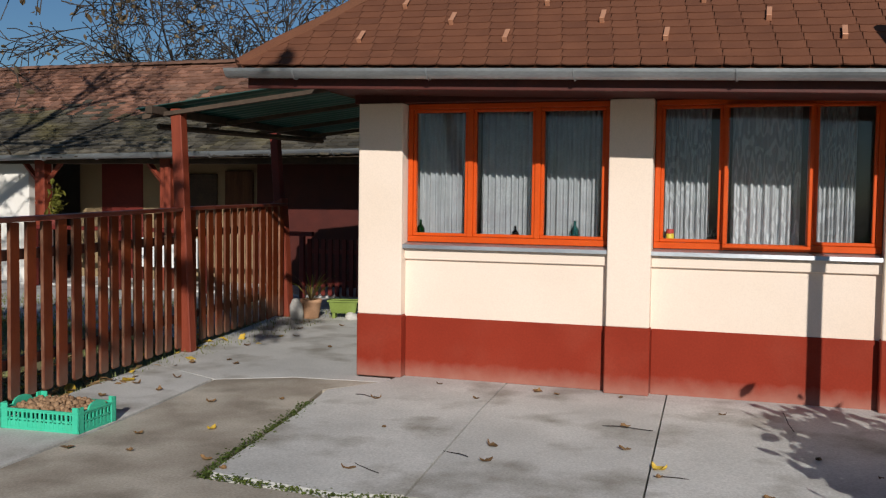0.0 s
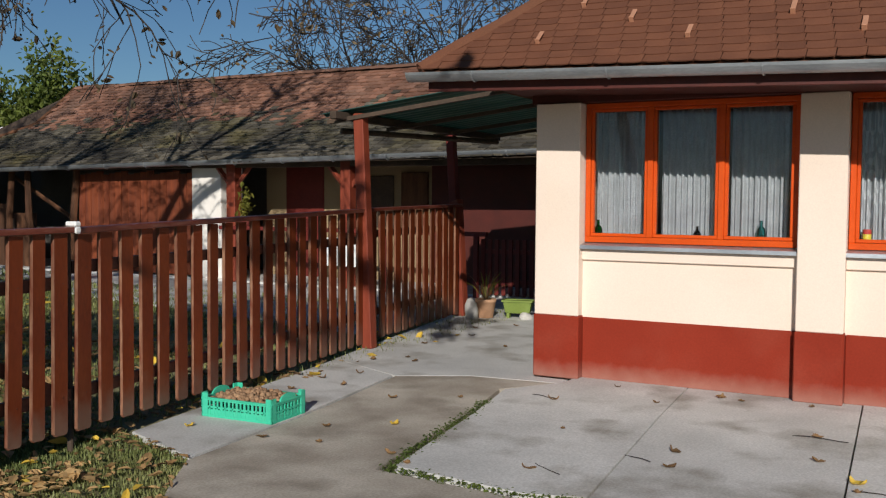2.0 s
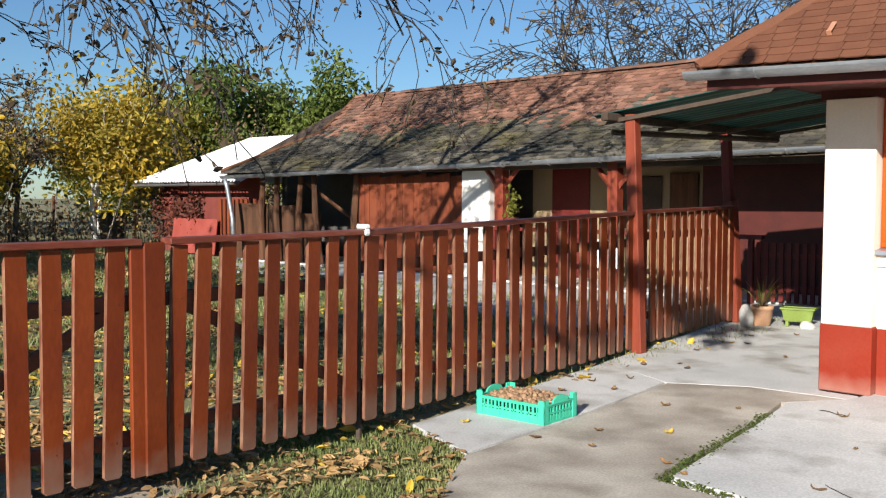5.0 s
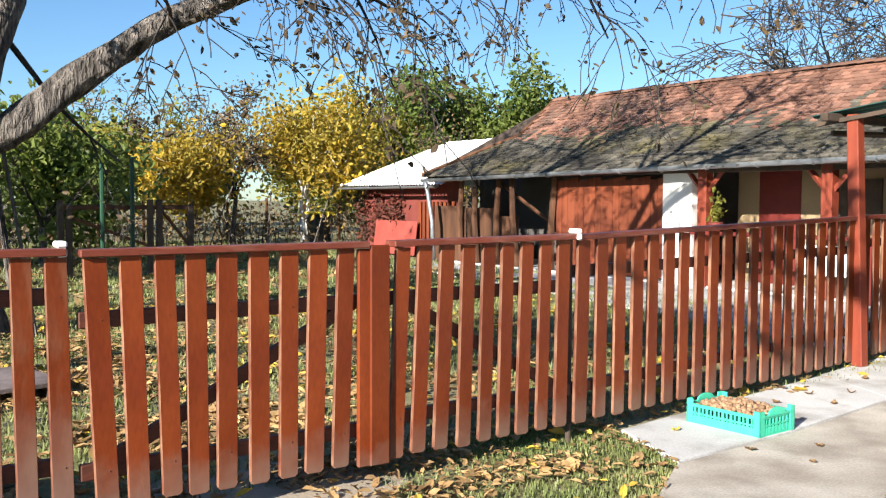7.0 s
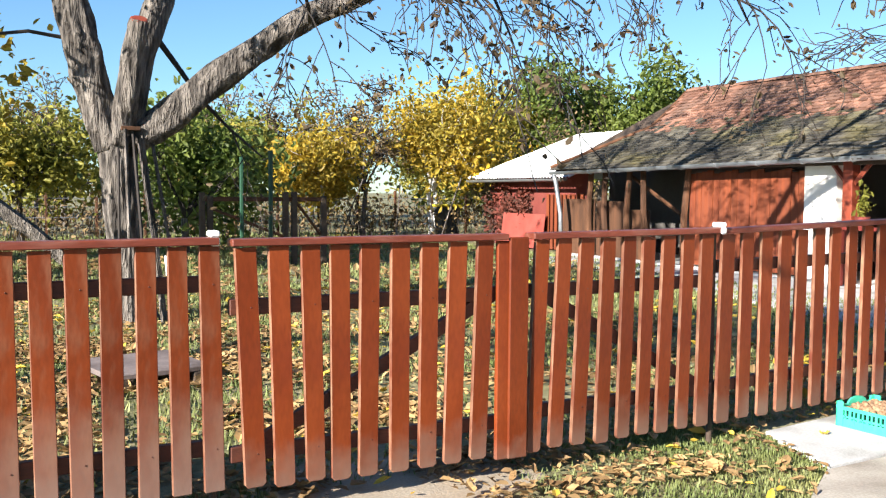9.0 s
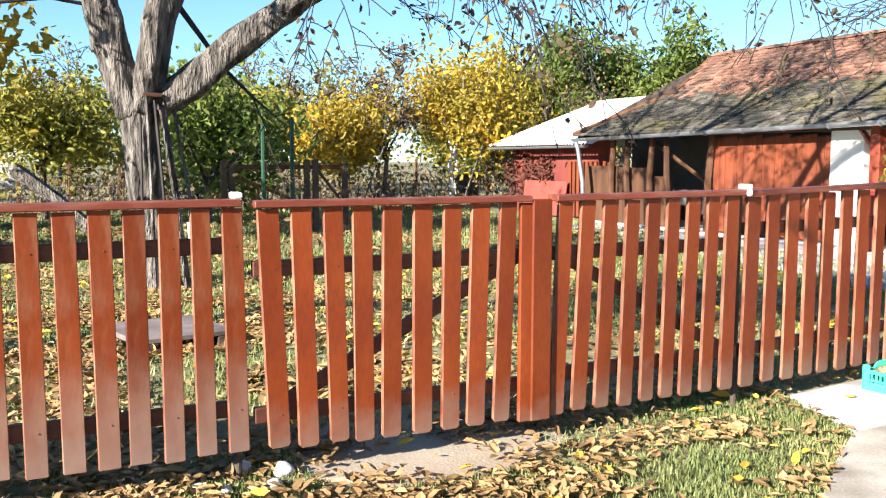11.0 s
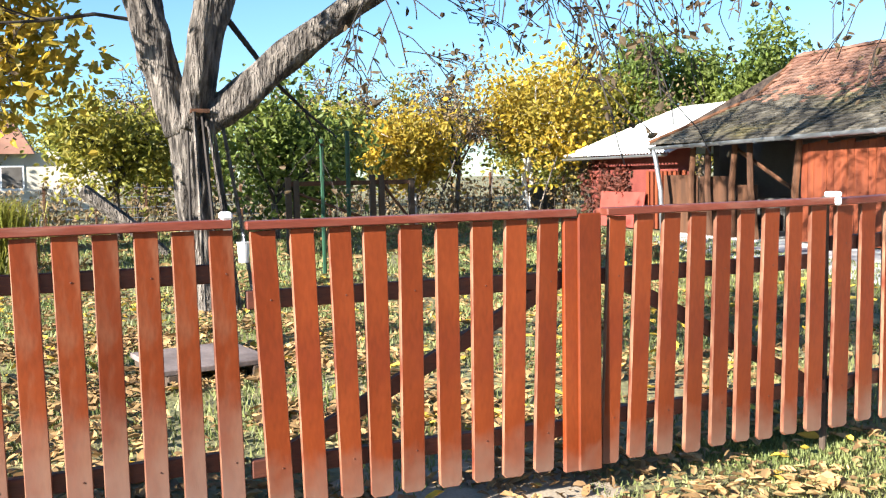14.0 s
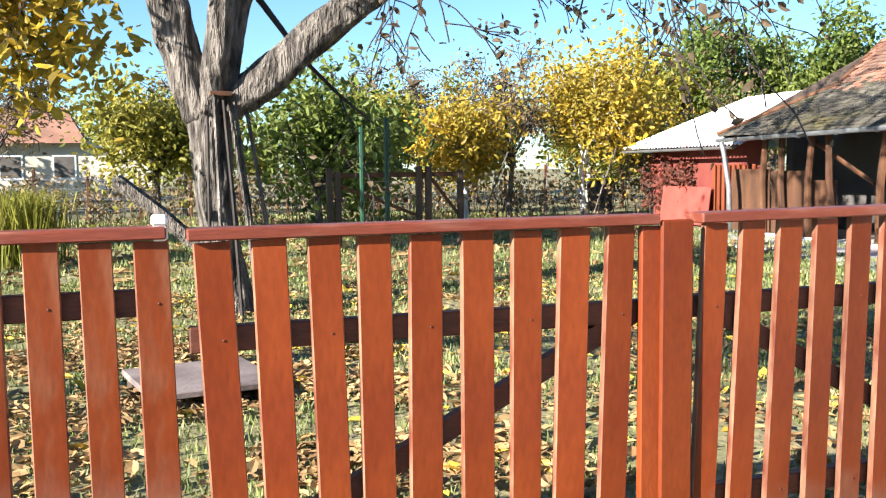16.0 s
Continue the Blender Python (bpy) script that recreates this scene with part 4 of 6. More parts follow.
for k in range(16):
    x = -17.6 + k * 0.95
    t = Tubes()
    t.add([Vector((x, GY + 0.082 * math.cos(math.pi + math.pi * j / 8), eave(x) + 0.082 * math.sin(math.pi + math.pi * j / 8))) - BO for j in range(9)], [0.012] * 9, 4)
    part("gutter_bracket", t.mesh(), ZINC, bgut)
t = Tubes()
t.add([Vector(p) - BO for p in ((-18.05, GY, 1.80), (-18.02, GY + 0.05, 1.6), (-17.9, GY + 0.1, 0.9), (-17.85, GY + 0.1, 0.0))], [0.055] * 4, 8)
part("downpipe", t.mesh(), ZINC, barn, smooth=True)
# roof deck under the tiles: a shallow lower slope and a steeper upper one
K_Y, K_Z, R_Y, R_Z = 13.55, 2.84, 14.6, 3.64


def barn_roof_z(y):
    return 1.93 + (K_Z - 1.93) * (y - GY) / (K_Y - GY) if y < K_Y else K_Z + (R_Z - K_Z) * (y - K_Y) / (R_Y - K_Y)


def barn_left(y):
    return -18.15 + (y - GY) * (1.75 / (K_Y - GY)) if y < K_Y else -16.4 - 0.2 * (y - K_Y) / (R_Y - K_Y)


bm = bmesh.new()
for quad in ([(-18.15, GY), (-2.9, GY), (-2.9, K_Y), (barn_left(K_Y), K_Y)], [(barn_left(K_Y), K_Y), (-2.9, K_Y), (-2.9, R_Y), (barn_left(R_Y), R_Y)]):
    bm.faces.new([bm.verts.new(Vector((x, y, barn_roof_z(y) - 0.03 + (0.0148 * (x + 11) if y == GY else 0) * 0.5)) - BO) for x, y in quad])
bm.faces.new([bm.verts.new(Vector(p) - BO) for p in ((barn_left(R_Y), R_Y, R_Z - 0.03), (-2.9, R_Y, R_Z - 0.03), (-2.9, 17.4, 1.95), (barn_left(R_Y), 17.4, 1.95))])
bm.faces.new([bm.verts.new(Vector(p) - BO) for p in ((-18.15, GY, 1.9), (barn_left(K_Y), K_Y, K_Z - 0.03), (barn_left(R_Y), R_Y, R_Z - 0.03), (barn_left(R_Y), 17.4, 1.95))])
barn_roof = new("roof")
barn_roof.parent = barn
part("deck", bm, DARK_WOOD, barn_roof)
verge = Tubes()
verge.add([Vector((barn_left(y) - 0.02, y, barn_roof_z(y) + 0.03)) - BO for y in (12.0, 12.5, 13.0, 13.55)], [0.05] * 4, 6)
verge.add([Vector((barn_left(y) - 0.02, y, barn_roof_z(y) + 0.04)) - BO for y in (13.5, 14.0, 14.6)], [0.05] * 3, 6)
part("verge_board", verge.mesh(), OLD_WOOD, barn_roof)
for k in range(46):
    x = -16.55 + k * 0.3
    if x > -3.2:
        break
    bm = bmesh.new()
    for i in range(2):
        bm2 = [bm.verts.new((i * 0.32, 0.11 * math.cos(math.pi * j / 6), 0.07 * math.sin(math.pi * j / 6) + 0.01 * i)) for j in range(7)]
        ring = bm2 if i == 0 else ring + bm2
    for j in range(6):
        bm.faces.new((ring[j], ring[j + 1], ring[7 + j + 1], ring[7 + j]))
    rt = part("ridge_tile", bm, TILE_RED, barn_roof) if k == 0 else again("ridge_tile", rt, Matrix(), barn_roof)
    if k:
        bm.free()
    rt.matrix_basis = Matrix.Translation(Vector((x, R_Y, R_Z + 0.015 + 0.02 * noise.noise((k * 0.4, 0, 0)))) - BO)

# lean-to with a white corrugated roof
shed = thing("lean_to_shed", pose(-20.5, 13, 0), "red walled lean-to shed with white corrugated sheet roof", "shed")
SO = Vector((-20.5, 13, 0))
part("wall", off(boxes([(-22.4, -18.1, 13.0, 13.12, 0, 1.85), (-22.4, -22.25, 13.12, 16, 0, 1.9)]), SO), BARN_RED_WALL, shed)
for k in range(9):
    part("slat", off(boxes([(-19.75 + k * 0.18, -19.65 + k * 0.18, 12.93, 12.96, 0, 1.35)], 0.004), SO), BARN_RED, shed)
v, f = [], []
NXC = 150
for i in range(NXC + 1):
    s = i / NXC
    zc = 0.028 * math.sin(i * 2 * math.pi / 4.0)
    v.append(Vector((-22.95 + s * 4.95, 12.45, 1.76 + zc)) - SO)
    v.append(Vector((-20.95 + s * 3.2, 14.7, 2.92 + zc)) - SO)
for i in range(NXC):
    f.append((2 * i, 2 * i + 2, 2 * i + 3, 2 * i + 1))
part("roof_sheet", (v, f), TIN_WHITE, shed, "white corrugated sheet")
part("back_roof", (lambda q: ([Vector(p) - SO for p in q], [(0, 1, 2, 3), (0, 3, 4)]))([(-20.95, 14.72, 2.88), (-17.75, 14.72, 2.88), (-17.75, 17, 1.8), (-22.9, 17, 1.8), (-22.95, 12.5, 1.70)]), TIN_WHITE, shed)
gutter("gutter", (-22.95, 12.42, 1.70), (-18.2, 12.42, 1.72), 0.06, shed, SO)

# ---- yard things ----
def crate():
    c = thing("plastic_crate", pose(-4.13, 4.80, 0.0, 0, 0, 3.0), "green plastic harvest crate heaped with walnuts", "crate")
    L, D, H = 0.535, 0.36, 0.125
    part("floor", boxes([(0.008, L - 0.008, 0.008, D - 0.008, 0.005, 0.014)]), CRATE, c)

    def side(n, length, m):
        rows = [(0.0, length, 0, 0.010, 0.0, 0.016), (0.0, length, 0, 0.010, H - 0.02, H), (0, length, 0.001, 0.009, 0.058, 0.070), (0, length, -0.006, 0.0, H - 0.008, H)]
        rows += [(length * k / n - 0.005, length * k / n + 0.005, 0.001, 0.009, 0.016, H - 0.02) for k in range(1, n)]
        rows += [(0.0, length, 0.003, 0.007, 0.016, 0.05)]
        rows += [(length * (k + 0.5) / n - 0.008, length * (k + 0.5) / n + 0.008, 0.002, 0.008, 0.016, H - 0.02) for k in range(n)]
        ob = part("side", boxes(rows), CRATE, c)
        ob.matrix_basis = m
        return ob

    side(9, L, Matrix())
    side(9, L, pose(L, D, 0, 0, 0, 180))
    side(5, D, pose(L, 0, 0, 0, 0, 90))
    side(5, D, pose(0, D, 0, 0, 0, -90))
    for x, y in ((0, 0), (L, 0), (0, D), (L, D)):
        sx, sy = (1 if x == 0 else -1), (1 if y == 0 else -1)
        part("corner", boxes([tuple(sorted((x - 0.004 * sx, x + 0.045 * sx))) + tuple(sorted((y - 0.004 * sy, y + 0.008 * sy))) + (0, H + 0.028),
                              tuple(sorted((x - 0.004 * sx, x + 0.008 * sx))) + tuple(sorted((y - 0.004 * sy, y + 0.045 * sy))) + (0, H + 0.028)], 0.002), CRATE, c)
    for x in (0.0, L - 0.012):
        bm = bmesh.new()
        pts = [(D / 2 + 0.085 * math.cos(math.pi * k / 10), H + 0.04 * math.sin(math.pi * k / 10)) for k in range(11)]
        f0 = bm.faces.new([bm.verts.new((x, y, z)) for y, z in pts])
        r = bmesh.ops.extrude_face_region(bm, geom=[f0])
        for g in r["geom"]:
            if isinstance(g, bmesh.types.BMVert):
                g.co.x += 0.012
        part("handle", bm, CRATE, c)
    rng = random.Random(8)
    bm = bmesh.new()
    ca, sa = math.cos(radians(3)), math.sin(radians(3))
    for k in range(330):
        x, y = rng.uniform(0.03, L - 0.03), rng.uniform(0.03, D - 0.03)
        heap = 0.045 * (1 - (2 * x / L - 1) ** 2) * (1 - (2 * y / D - 1) ** 2)
        z = 0.085 + heap + rng.uniform(0, 0.028)
        r = rng.uniform(0.015, 0.02)
        m = Matrix.Translation((-4.13 + x * ca - y * sa, 4.80 + x * sa + y * ca, z)) @ Euler((rng.random() * 6, rng.random() * 6, 0)).to_matrix().to_4x4() @ Matrix.Diagonal((r, r, r * 1.2, 1))
        bmesh.ops.create_icosphere(bm, subdivisions=1, radius=1.0, matrix=m)
    w = part("walnuts", bm, WALNUT, None, smooth=True)
    tagged(w, "heap of dry brown walnuts in the green crate", "walnuts", kind="stuff")


crate()

pot = thing("flower_pot", pose(-4.71, 10.2, 0) @ Matrix.Scale(0.76, 4), "pale terracotta pot with a spiky yucca plant", "potted plant")
part("pot", lathe([(0.115, 0), (0.12, 0.01), (0.155, 0.235), (0.165, 0.24), (0.165, 0.29), (0.15, 0.29), (0.145, 0.25)], 22), TERRACOTTA, pot, smooth=True)
rng = random.Random(5)
for k in range(26):
    a, up, ln = rng.random() * 6.28, rng.uniform(0.5, 2.2), rng.uniform(0.4, 0.75)
    d = Vector((math.cos(a), math.sin(a), up)).normalized()
    s = d.cross(Vector((0, 0, 1))).normalized()
    b0 = Vector((0, 0, 0.25))
    p1, p2 = b0 + d * ln * 0.55, b0 + d * ln - Vector((0, 0, ln * 0.18))
    part("leaf", ([b0 - s * 0.008, b0 + s * 0.008, p1 + s * 0.013, p2, p1 - s * 0.013, b0 + d.cross(s) * 0.01], [(0, 1, 2, 4), (4, 2, 3), (0, 5, 1)]), LEAF_MIXED if k % 3 else LEAF_BROWN, pot)
trough = thing("planter", pose(-4.36, 10.35, 0.0, 0, 0, 12) @ Matrix.Scale(0.85, 4), "olive green plastic planter tray on feet", "planter")
bm = bmesh.new()
box(bm, -0.2, 0.2, -0.1, 0.1, 0.07, 0.24)
for v in bm.verts:
    if v.co.z < 0.1:
        v.co.x *= 0.82
        v.co.y *= 0.8
bmesh.ops.bevel(bm, geom=bm.edges[:], offset=0.012, segments=2, affect="EDGES")
part("tray", bm, OLIVE, trough)
part("rim", boxes([(-0.215, 0.215, -0.115, -0.1, 0.225, 0.25), (-0.215, 0.215, 0.1, 0.115, 0.225, 0.25), (-0.215, -0.2, -0.1, 0.1, 0.225, 0.25), (0.2, 0.215, -0.1, 0.1, 0.225, 0.25)], 0.003), OLIVE, trough)
for x in (-0.13, 0.13):
    part("foot", boxes([(x - 0.02, x + 0.02, -0.07, 0.07, 0.0, 0.07)], 0.004), OLIVE, trough)
for k, (x, y, s) in enumerate(((-4.80, 10.0, 0.085), (-4.84, 10.08, 0.065), (-4.24, 10.3, 0.08), (-4.27, 1.02, 0.045), (-4.16, 1.18, 0.05), (-4.02, 1.10, 0.035), (-4.12, 0.8, 0.03), (-4.1, 0.62, 0.028), (-4.05, 0.9, 0.025))):
    bm = bmesh.new()
    bmesh.ops.create_icosphere(bm, subdivisions=2, radius=s)
    for v in bm.verts:
        v.co *= 1 + 0.35 * noise.noise(v.co * (2.2 / s) * 0.4 + Vector((k * 3, 0, 0)))
        v.co.z *= 1.9 if k == 0 else 0.75
    st = part("stone", bm, STONE, None, smooth=True)
    st.location = (x, y, -0.02 + s * (1.3 if k == 0 else 0.5))
    tagged(st, "rough pale stone lying on the ground", "stone", "stones by the fence")

# inner fence in the passage between house and barn
inner = thing("passage_gate", pose(-5.7, 12.2, 0), "dark red picket gate in the shaded passage", "gate")
first_i = None
for k in range(26):
    ob = part("picket", picket_mesh(0.78, 0.06), DARK_RED, inner) if first_i is None else again("picket", first_i, Matrix(), inner)
    first_i = first_i or ob
    ob.matrix_basis = Matrix.Translation((k * 0.105, 0, 0.04))
part("rail", boxes([(0, 2.75, 0.004, 0.04, 0.2, 0.26), (0, 2.75, 0.004, 0.04, 0.62, 0.68)]), DARK_RED, inner)

# flowers on the veranda post, bench with white cloth
pl = thing("hanging_plant", pose(-9.93, 12.15, 0.9), "trailing green plant in a red pot on the veranda rail", "potted plant")
part("pot", lathe([(0.07, 0), (0.11, 0.16), (0.12, 0.17), (0.1, 0.17)], 14), BARREL_RED, pl)
nr = np.random.default_rng(4)
part("foliage", leaf_mesh(nr.normal(size=(110, 3)) * [0.05, 0.05, 0.12] + [0, 0, 0.34], 0.06, nr), LEAF_MIXED, pl)
rail = thing("veranda_rail", pose(-10.4, 12.1, 0), "low red veranda rail with white painted panels", "railing")
part("top", boxes([(0, 4.8, -0.04, 0.04, 0.86, 0.92)], 0.005), DARK_RED, rail)
for k in range(3):
    part("panel", boxes([(2.05 + k * 0.34, 2.3 + k * 0.34, -0.02, 0.02, 0.35, 0.78)], 0.004), WHITE, rail, "white panel")
for k in range(4):
    part("baluster", boxes([(0.1 + k * 1.5, 0.17 + k * 1.5, -0.03, 0.03, 0, 0.86)], 0.004), DARK_RED, rail)

# ---- garden things ----
def rod(name, pts, r, m, parent, sides=7, label=""):
    t = Tubes()
    t.add(pts, [r] * len(pts), sides)
    return part(name, t.mesh(), m, parent, label)


cp = thing("clothes_pole", pose(-11.5, 3.45, 0), "two slim dark green metal poles standing on the lawn", "pole")
rod("pole", [(0, 0, -0.1), (0.0, 0.0, 1.9)], 0.028, GREEN_METAL, cp)
rod("pole", [(-1.9, 0.15, -0.1), (-1.9, 0.15, 1.88)], 0.03, GREEN_METAL, cp)
board = thing("board_table", pose(-7.55, 1.25, 0, 0, 0, 12), "weathered board lying on low wooden blocks", "board")
part("top", boxes([(-0.42, 0.42, -0.40, 0.38, 0.06, 0.10)], 0.006), SLAB_WOOD, board)
for x, y in ((-0.35, -0.3), (0.35, -0.3), (-0.35, 0.3), (0.35, 0.3)):
    part("block", boxes([(x - 0.07, x + 0.07, y - 0.07, y + 0.07, -0.04, 0.06)], 0.006), DARK_WOOD, board)
sheet = thing("painted_board", pose(-20.6, 12.72, 0), "faded red painted board leaning on the shed wall", "board")
part("panel", (lambda bm: (bmesh.ops.rotate(bm, verts=bm.verts[:], matrix=Euler((radians(-7), 0, 0)).to_matrix()), bm)[1])(boxes([(-1.0, 0.98, -0.015, 0.015, 0.0, 0.86)], 0.006)), BOARD_RED, sheet)
part("batten", boxes([(-0.95, 0.93, 0.02, 0.05, 0.05, 0.12)], 0.005), OLD_WOOD, sheet)
creeper = thing("wall_creeper", pose(-21.4, 12.95, 0), "withered reddish creeper climbing the shed wall", "creeper")
rng, nr, st, ends = random.Random(44), np.random.default_rng(44), Tubes(), []
for k in range(16):
    x0 = rng.uniform(-1.0, 0.9)
    pts = curved((x0, -0.02, 0.0), (x0 + rng.uniform(-0.4, 0.4), -0.03, rng.uniform(1.0, 1.7)), 6, 0.02, rng)
    st.add(pts, [0.01 - 0.001 * i for i in range(7)], 4)
    ends += pts[2:]
part("stem", st.mesh(), TWIG, creeper)
part("foliage", leaf_mesh(scatter_tips(ends, 900, 0.1, nr) * [1, 0.3, 1] + [0, -0.05, 0], 0.085, nr), LEAF_CREEPER, creeper)
bins = thing("wheelie_bin", pose(-26.0, 13.4, 0), "dark grey wheeled bin with yellow lid", "bin")
bm = bmesh.new()
box(bm, -0.32, 0.32, -0.32, 0.32, 0.05, 0.92)
for v in bm.verts:
    if v.co.z < 0.1:
        v.co.x, v.co.y = v.co.x * 0.8, v.co.y * 0.8
bmesh.ops.bevel(bm, geom=bm.edges[:], offset=0.03, segments=2, affect="EDGES")
part("body", bm, BIN_DARK, bins)
part("lid", boxes([(-0.35, 0.35, -0.35, 0.35, 0.92, 1.0)], 0.025), BIN_YELLOW, bins, "yellow lid")

# far garden fence with a timber gate
far = thing("timber_gate", pose(-17.2, 3.9, 0), "weathered timber gate frame across the garden path", "gate")
for y, h in ((0, 1.36), (0.14, 1.3), (1.55, 1.38), (1.72, 1.38), (2.3, 1.3)):
    part("post", boxes([(-0.05, 0.05, y - 0.05, y + 0.05, -0.1, h)], 0.008), DARK_WOOD, far)
part("rail", boxes([(-0.03, 0.03, 0, 2.3, 1.2, 1.28)], 0.006), OLD_WOOD, far)
rod("brace", [(0, 0.1, 1.1), (0, 1.5, 0.55)], 0.03, OLD_WOOD, far, 5)
rod("brace", [(0, 1.75, 1.2), (0, 2.3, 0.5)], 0.03, OLD_WOOD, far, 5)
wire = thing("wire_fence", pose(-29, -14, 0), "thin wire fence on wooden posts across the garden", "fence")
for k in range(26):
    part("post", boxes([(-0.04, 0.04, k * 1.35 - 0.04, k * 1.35 + 0.04, -0.1, 1.3 + 0.12 * math.sin(k * 2.3))], 0.01), OLD_WOOD, wire)
for z in (0.3, 0.6, 0.9, 1.15):
    rod("wire", [(0, 0, z), (0, 17, z - 0.02), (0, 33.8, z)], 0.008, ZINC, wire, 4)
for k, (x, y, dx, dy, h) in enumerate(((-22.8, 8.6, 0.5, 0.5, 1.7), (-22.5, 10.1, -0.4, 0.3, 1.6), (-23.0, 11.6, 0.2, 0.6, 1.8), (-18.5, 1.9, -0.3, -1.4, 1.2), (-10.45, 1.98, -0.2, -0.2, 2.0), (-10.5, 2.15, -0.2, -0.25, 1.9))):
    s = thing("garden_stake", pose(x, y, 0), "slanting bare wooden stake among the trees", "stake", "garden stakes")
    rod("pole", [(0, 0, -0.05), (dx * 0.5, dy * 0.5, h * 0.52), (dx, dy, h)], (0.018, 0.018, 0.018, 0.13, 0.02, 0.02)[k], BARK, s, 6)
bucket = thing("bucket", pose(-10.4, 2.02, 0.5), "white bucket hung from the trunk", "bucket")
part("body", lathe([(0.05, 0), (0.066, 0.2), (0.07, 0.21), (0.062, 0.21)], 16), WHITE, bucket)
rod("handle", [(0.066, 0, 0.2), (0.03, 0, 0.29), (-0.01, 0, 0.31), (-0.045, 0, 0.28), (-0.066, 0, 0.2)], 0.004, ZINC, bucket, 4)

# neighbour's house far behind
nb = thing("neighbour_house", pose(-47, -3, 0), "small pale distant house with a red tiled roof", "house")
part("wall", boxes([(-3, 0, -3.0, 2.6, 0, 2.7)]), FAR_WALL, nb)
part("roof", ([(0.5, -3.4, 2.6), (0.5, 1.6, 2.6), (-1.8, 0.6, 4.3), (-1.8, -2.6, 4.3), (-4, -3.4, 2.6), (-4, 1.6, 2.6)], [(0, 1, 2, 3), (3, 2, 5, 4), (1, 5, 2), (0, 3, 4)]), TILE_RED, nb)
for y in (-1.6, 0.6):
    w = part("window", boxes([(0.0, 0.04, y - 0.5, y + 0.5, 1.0, 2.1)]), WHITE, nb)
    part("pane", boxes([(0.04, 0.05, y - 0.42, y + 0.42, 1.08, 2.02)]), DARK, w)
part("annex", boxes([(-2, 0.3, 2.6, 4.6, 0, 2.3)]), FAR_WALL, nb)

# ---- the walnut tree on the lawn ----
def walnut_tree():
    rng, nr = random.Random(21), np.random.default_rng(21)
    X = -10.9
    t = thing("walnut_tree", pose(X, 1.63, 0), "old walnut tree with pale furrowed bark, almost leafless", "tree")
    o = Vector((X, 1.63, 0))
    tr = Tubes()

    def line(pts, radii, sides=30):
        pts = [Vector(p) - o for p in pts]
        fine, rr = [], []
        for i in range(len(pts) - 1):
            for k in range(8):
                fine.append(pts[i].lerp(pts[i + 1], k / 8))
                rr.append(radii[i] + (radii[i + 1] - radii[i]) * k / 8)
        tr.add(fine + [pts[-1]], [1.1 * q for q in rr] + [radii[-1]], sides, 0.11, rng)

    line([(X, 1.72, -0.15), (X, 1.68, 0.25), (X, 1.62, 0.9), (X, 1.57, 1.6), (X, 1.58, 2.12)], [0.26, 0.19, 0.16, 0.165, 0.215])
    line([(X, 1.50, 1.85), (X, 1.34, 2.4), (X, 1.24, 2.85), (X - 0.05, 1.12, 3.4), (X - 0.2, 0.8, 4.5), (X - 0.3, 0.4, 5.6)], [0.16, 0.165, 0.165, 0.165, 0.12, 0.05])
    line([(X + 0.05, 1.62, 1.95), (X + 0.05, 1.74, 2.5), (X + 0.05, 1.85, 3.0), (X, 2.04, 3.5), (X, 2.3, 4.7), (X + 0.2, 2.5, 5.8)], [0.15, 0.14, 0.13, 0.12, 0.09, 0.05])
    line([(X + 0.08, 1.72, 1.95), (X + 0.15, 2.08, 2.2), (X + 0.3, 2.58, 2.64), (X + 0.45, 3.03, 2.98), (X + 0.7, 3.5, 3.34), (X + 1.0, 3.88, 3.52), (X + 1.6, 4.8, 3.95), (X + 2.4, 6.1, 4.3), (X + 3.2, 7.6, 4.5)], [0.15, 0.17, 0.15, 0.135, 0.125, 0.11, 0.09, 0.065, 0.03])
    line([(X + 0.12, 1.58, 1.9), (X + 0.22, 1.62, 2.3), (X + 0.32, 1.68, 2.75), (X + 0.42, 1.74, 3.18)], [0.11, 0.115, 0.105, 0.09])
    part("trunk", tr.mesh(), BARK, t, smooth=True)
    cut = part("sawn_end", lathe([(0.09, 0), (0.092, 0.012), (0.08, 0.02)], 14), POST, t, "red painted sawn branch end")
    cut.matrix_basis = Matrix.Translation(Vector((X + 0.42, 1.74, 3.18)) - o) @ Euler((0, radians(30), 0)).to_matrix().to_4x4()
    br, tips = Tubes(), []
    # thin limbs of the crown
    for p, d, ln, r in (((X - 0.2, 0.95, 3.7), (0.3, -1, 0.5), 2.4, 0.05), ((X - 0.3, 0.6, 4.6), (0.8, -0.6, 0.5), 2.4, 0.045), ((X - 0.3, 0.5, 5.0), (-0.5, 0.2, 0.8), 2.2, 0.04),
                        ((X, 2.1, 3.9), (0.7, 0.7, 0.6), 2.6, 0.05), ((X, 2.3, 4.8), (0.2, -0.7, 0.6), 2.4, 0.04), ((X + 0.1, 2.4, 5.2), (0.4, 1, 0.5), 2.6, 0.04), ((X + 0.2, 2.5, 5.6), (0.1, 0.1, 1), 2.2, 0.035),
                        ((X - 0.1, 1.2, 3.0), (0.4, -1, 0.25), 2.2, 0.024)):
        limbs(br, tips, Vector(p) - o, d, ln, r, 3, rng, 0.03, 0.75, 4, 6, 1)
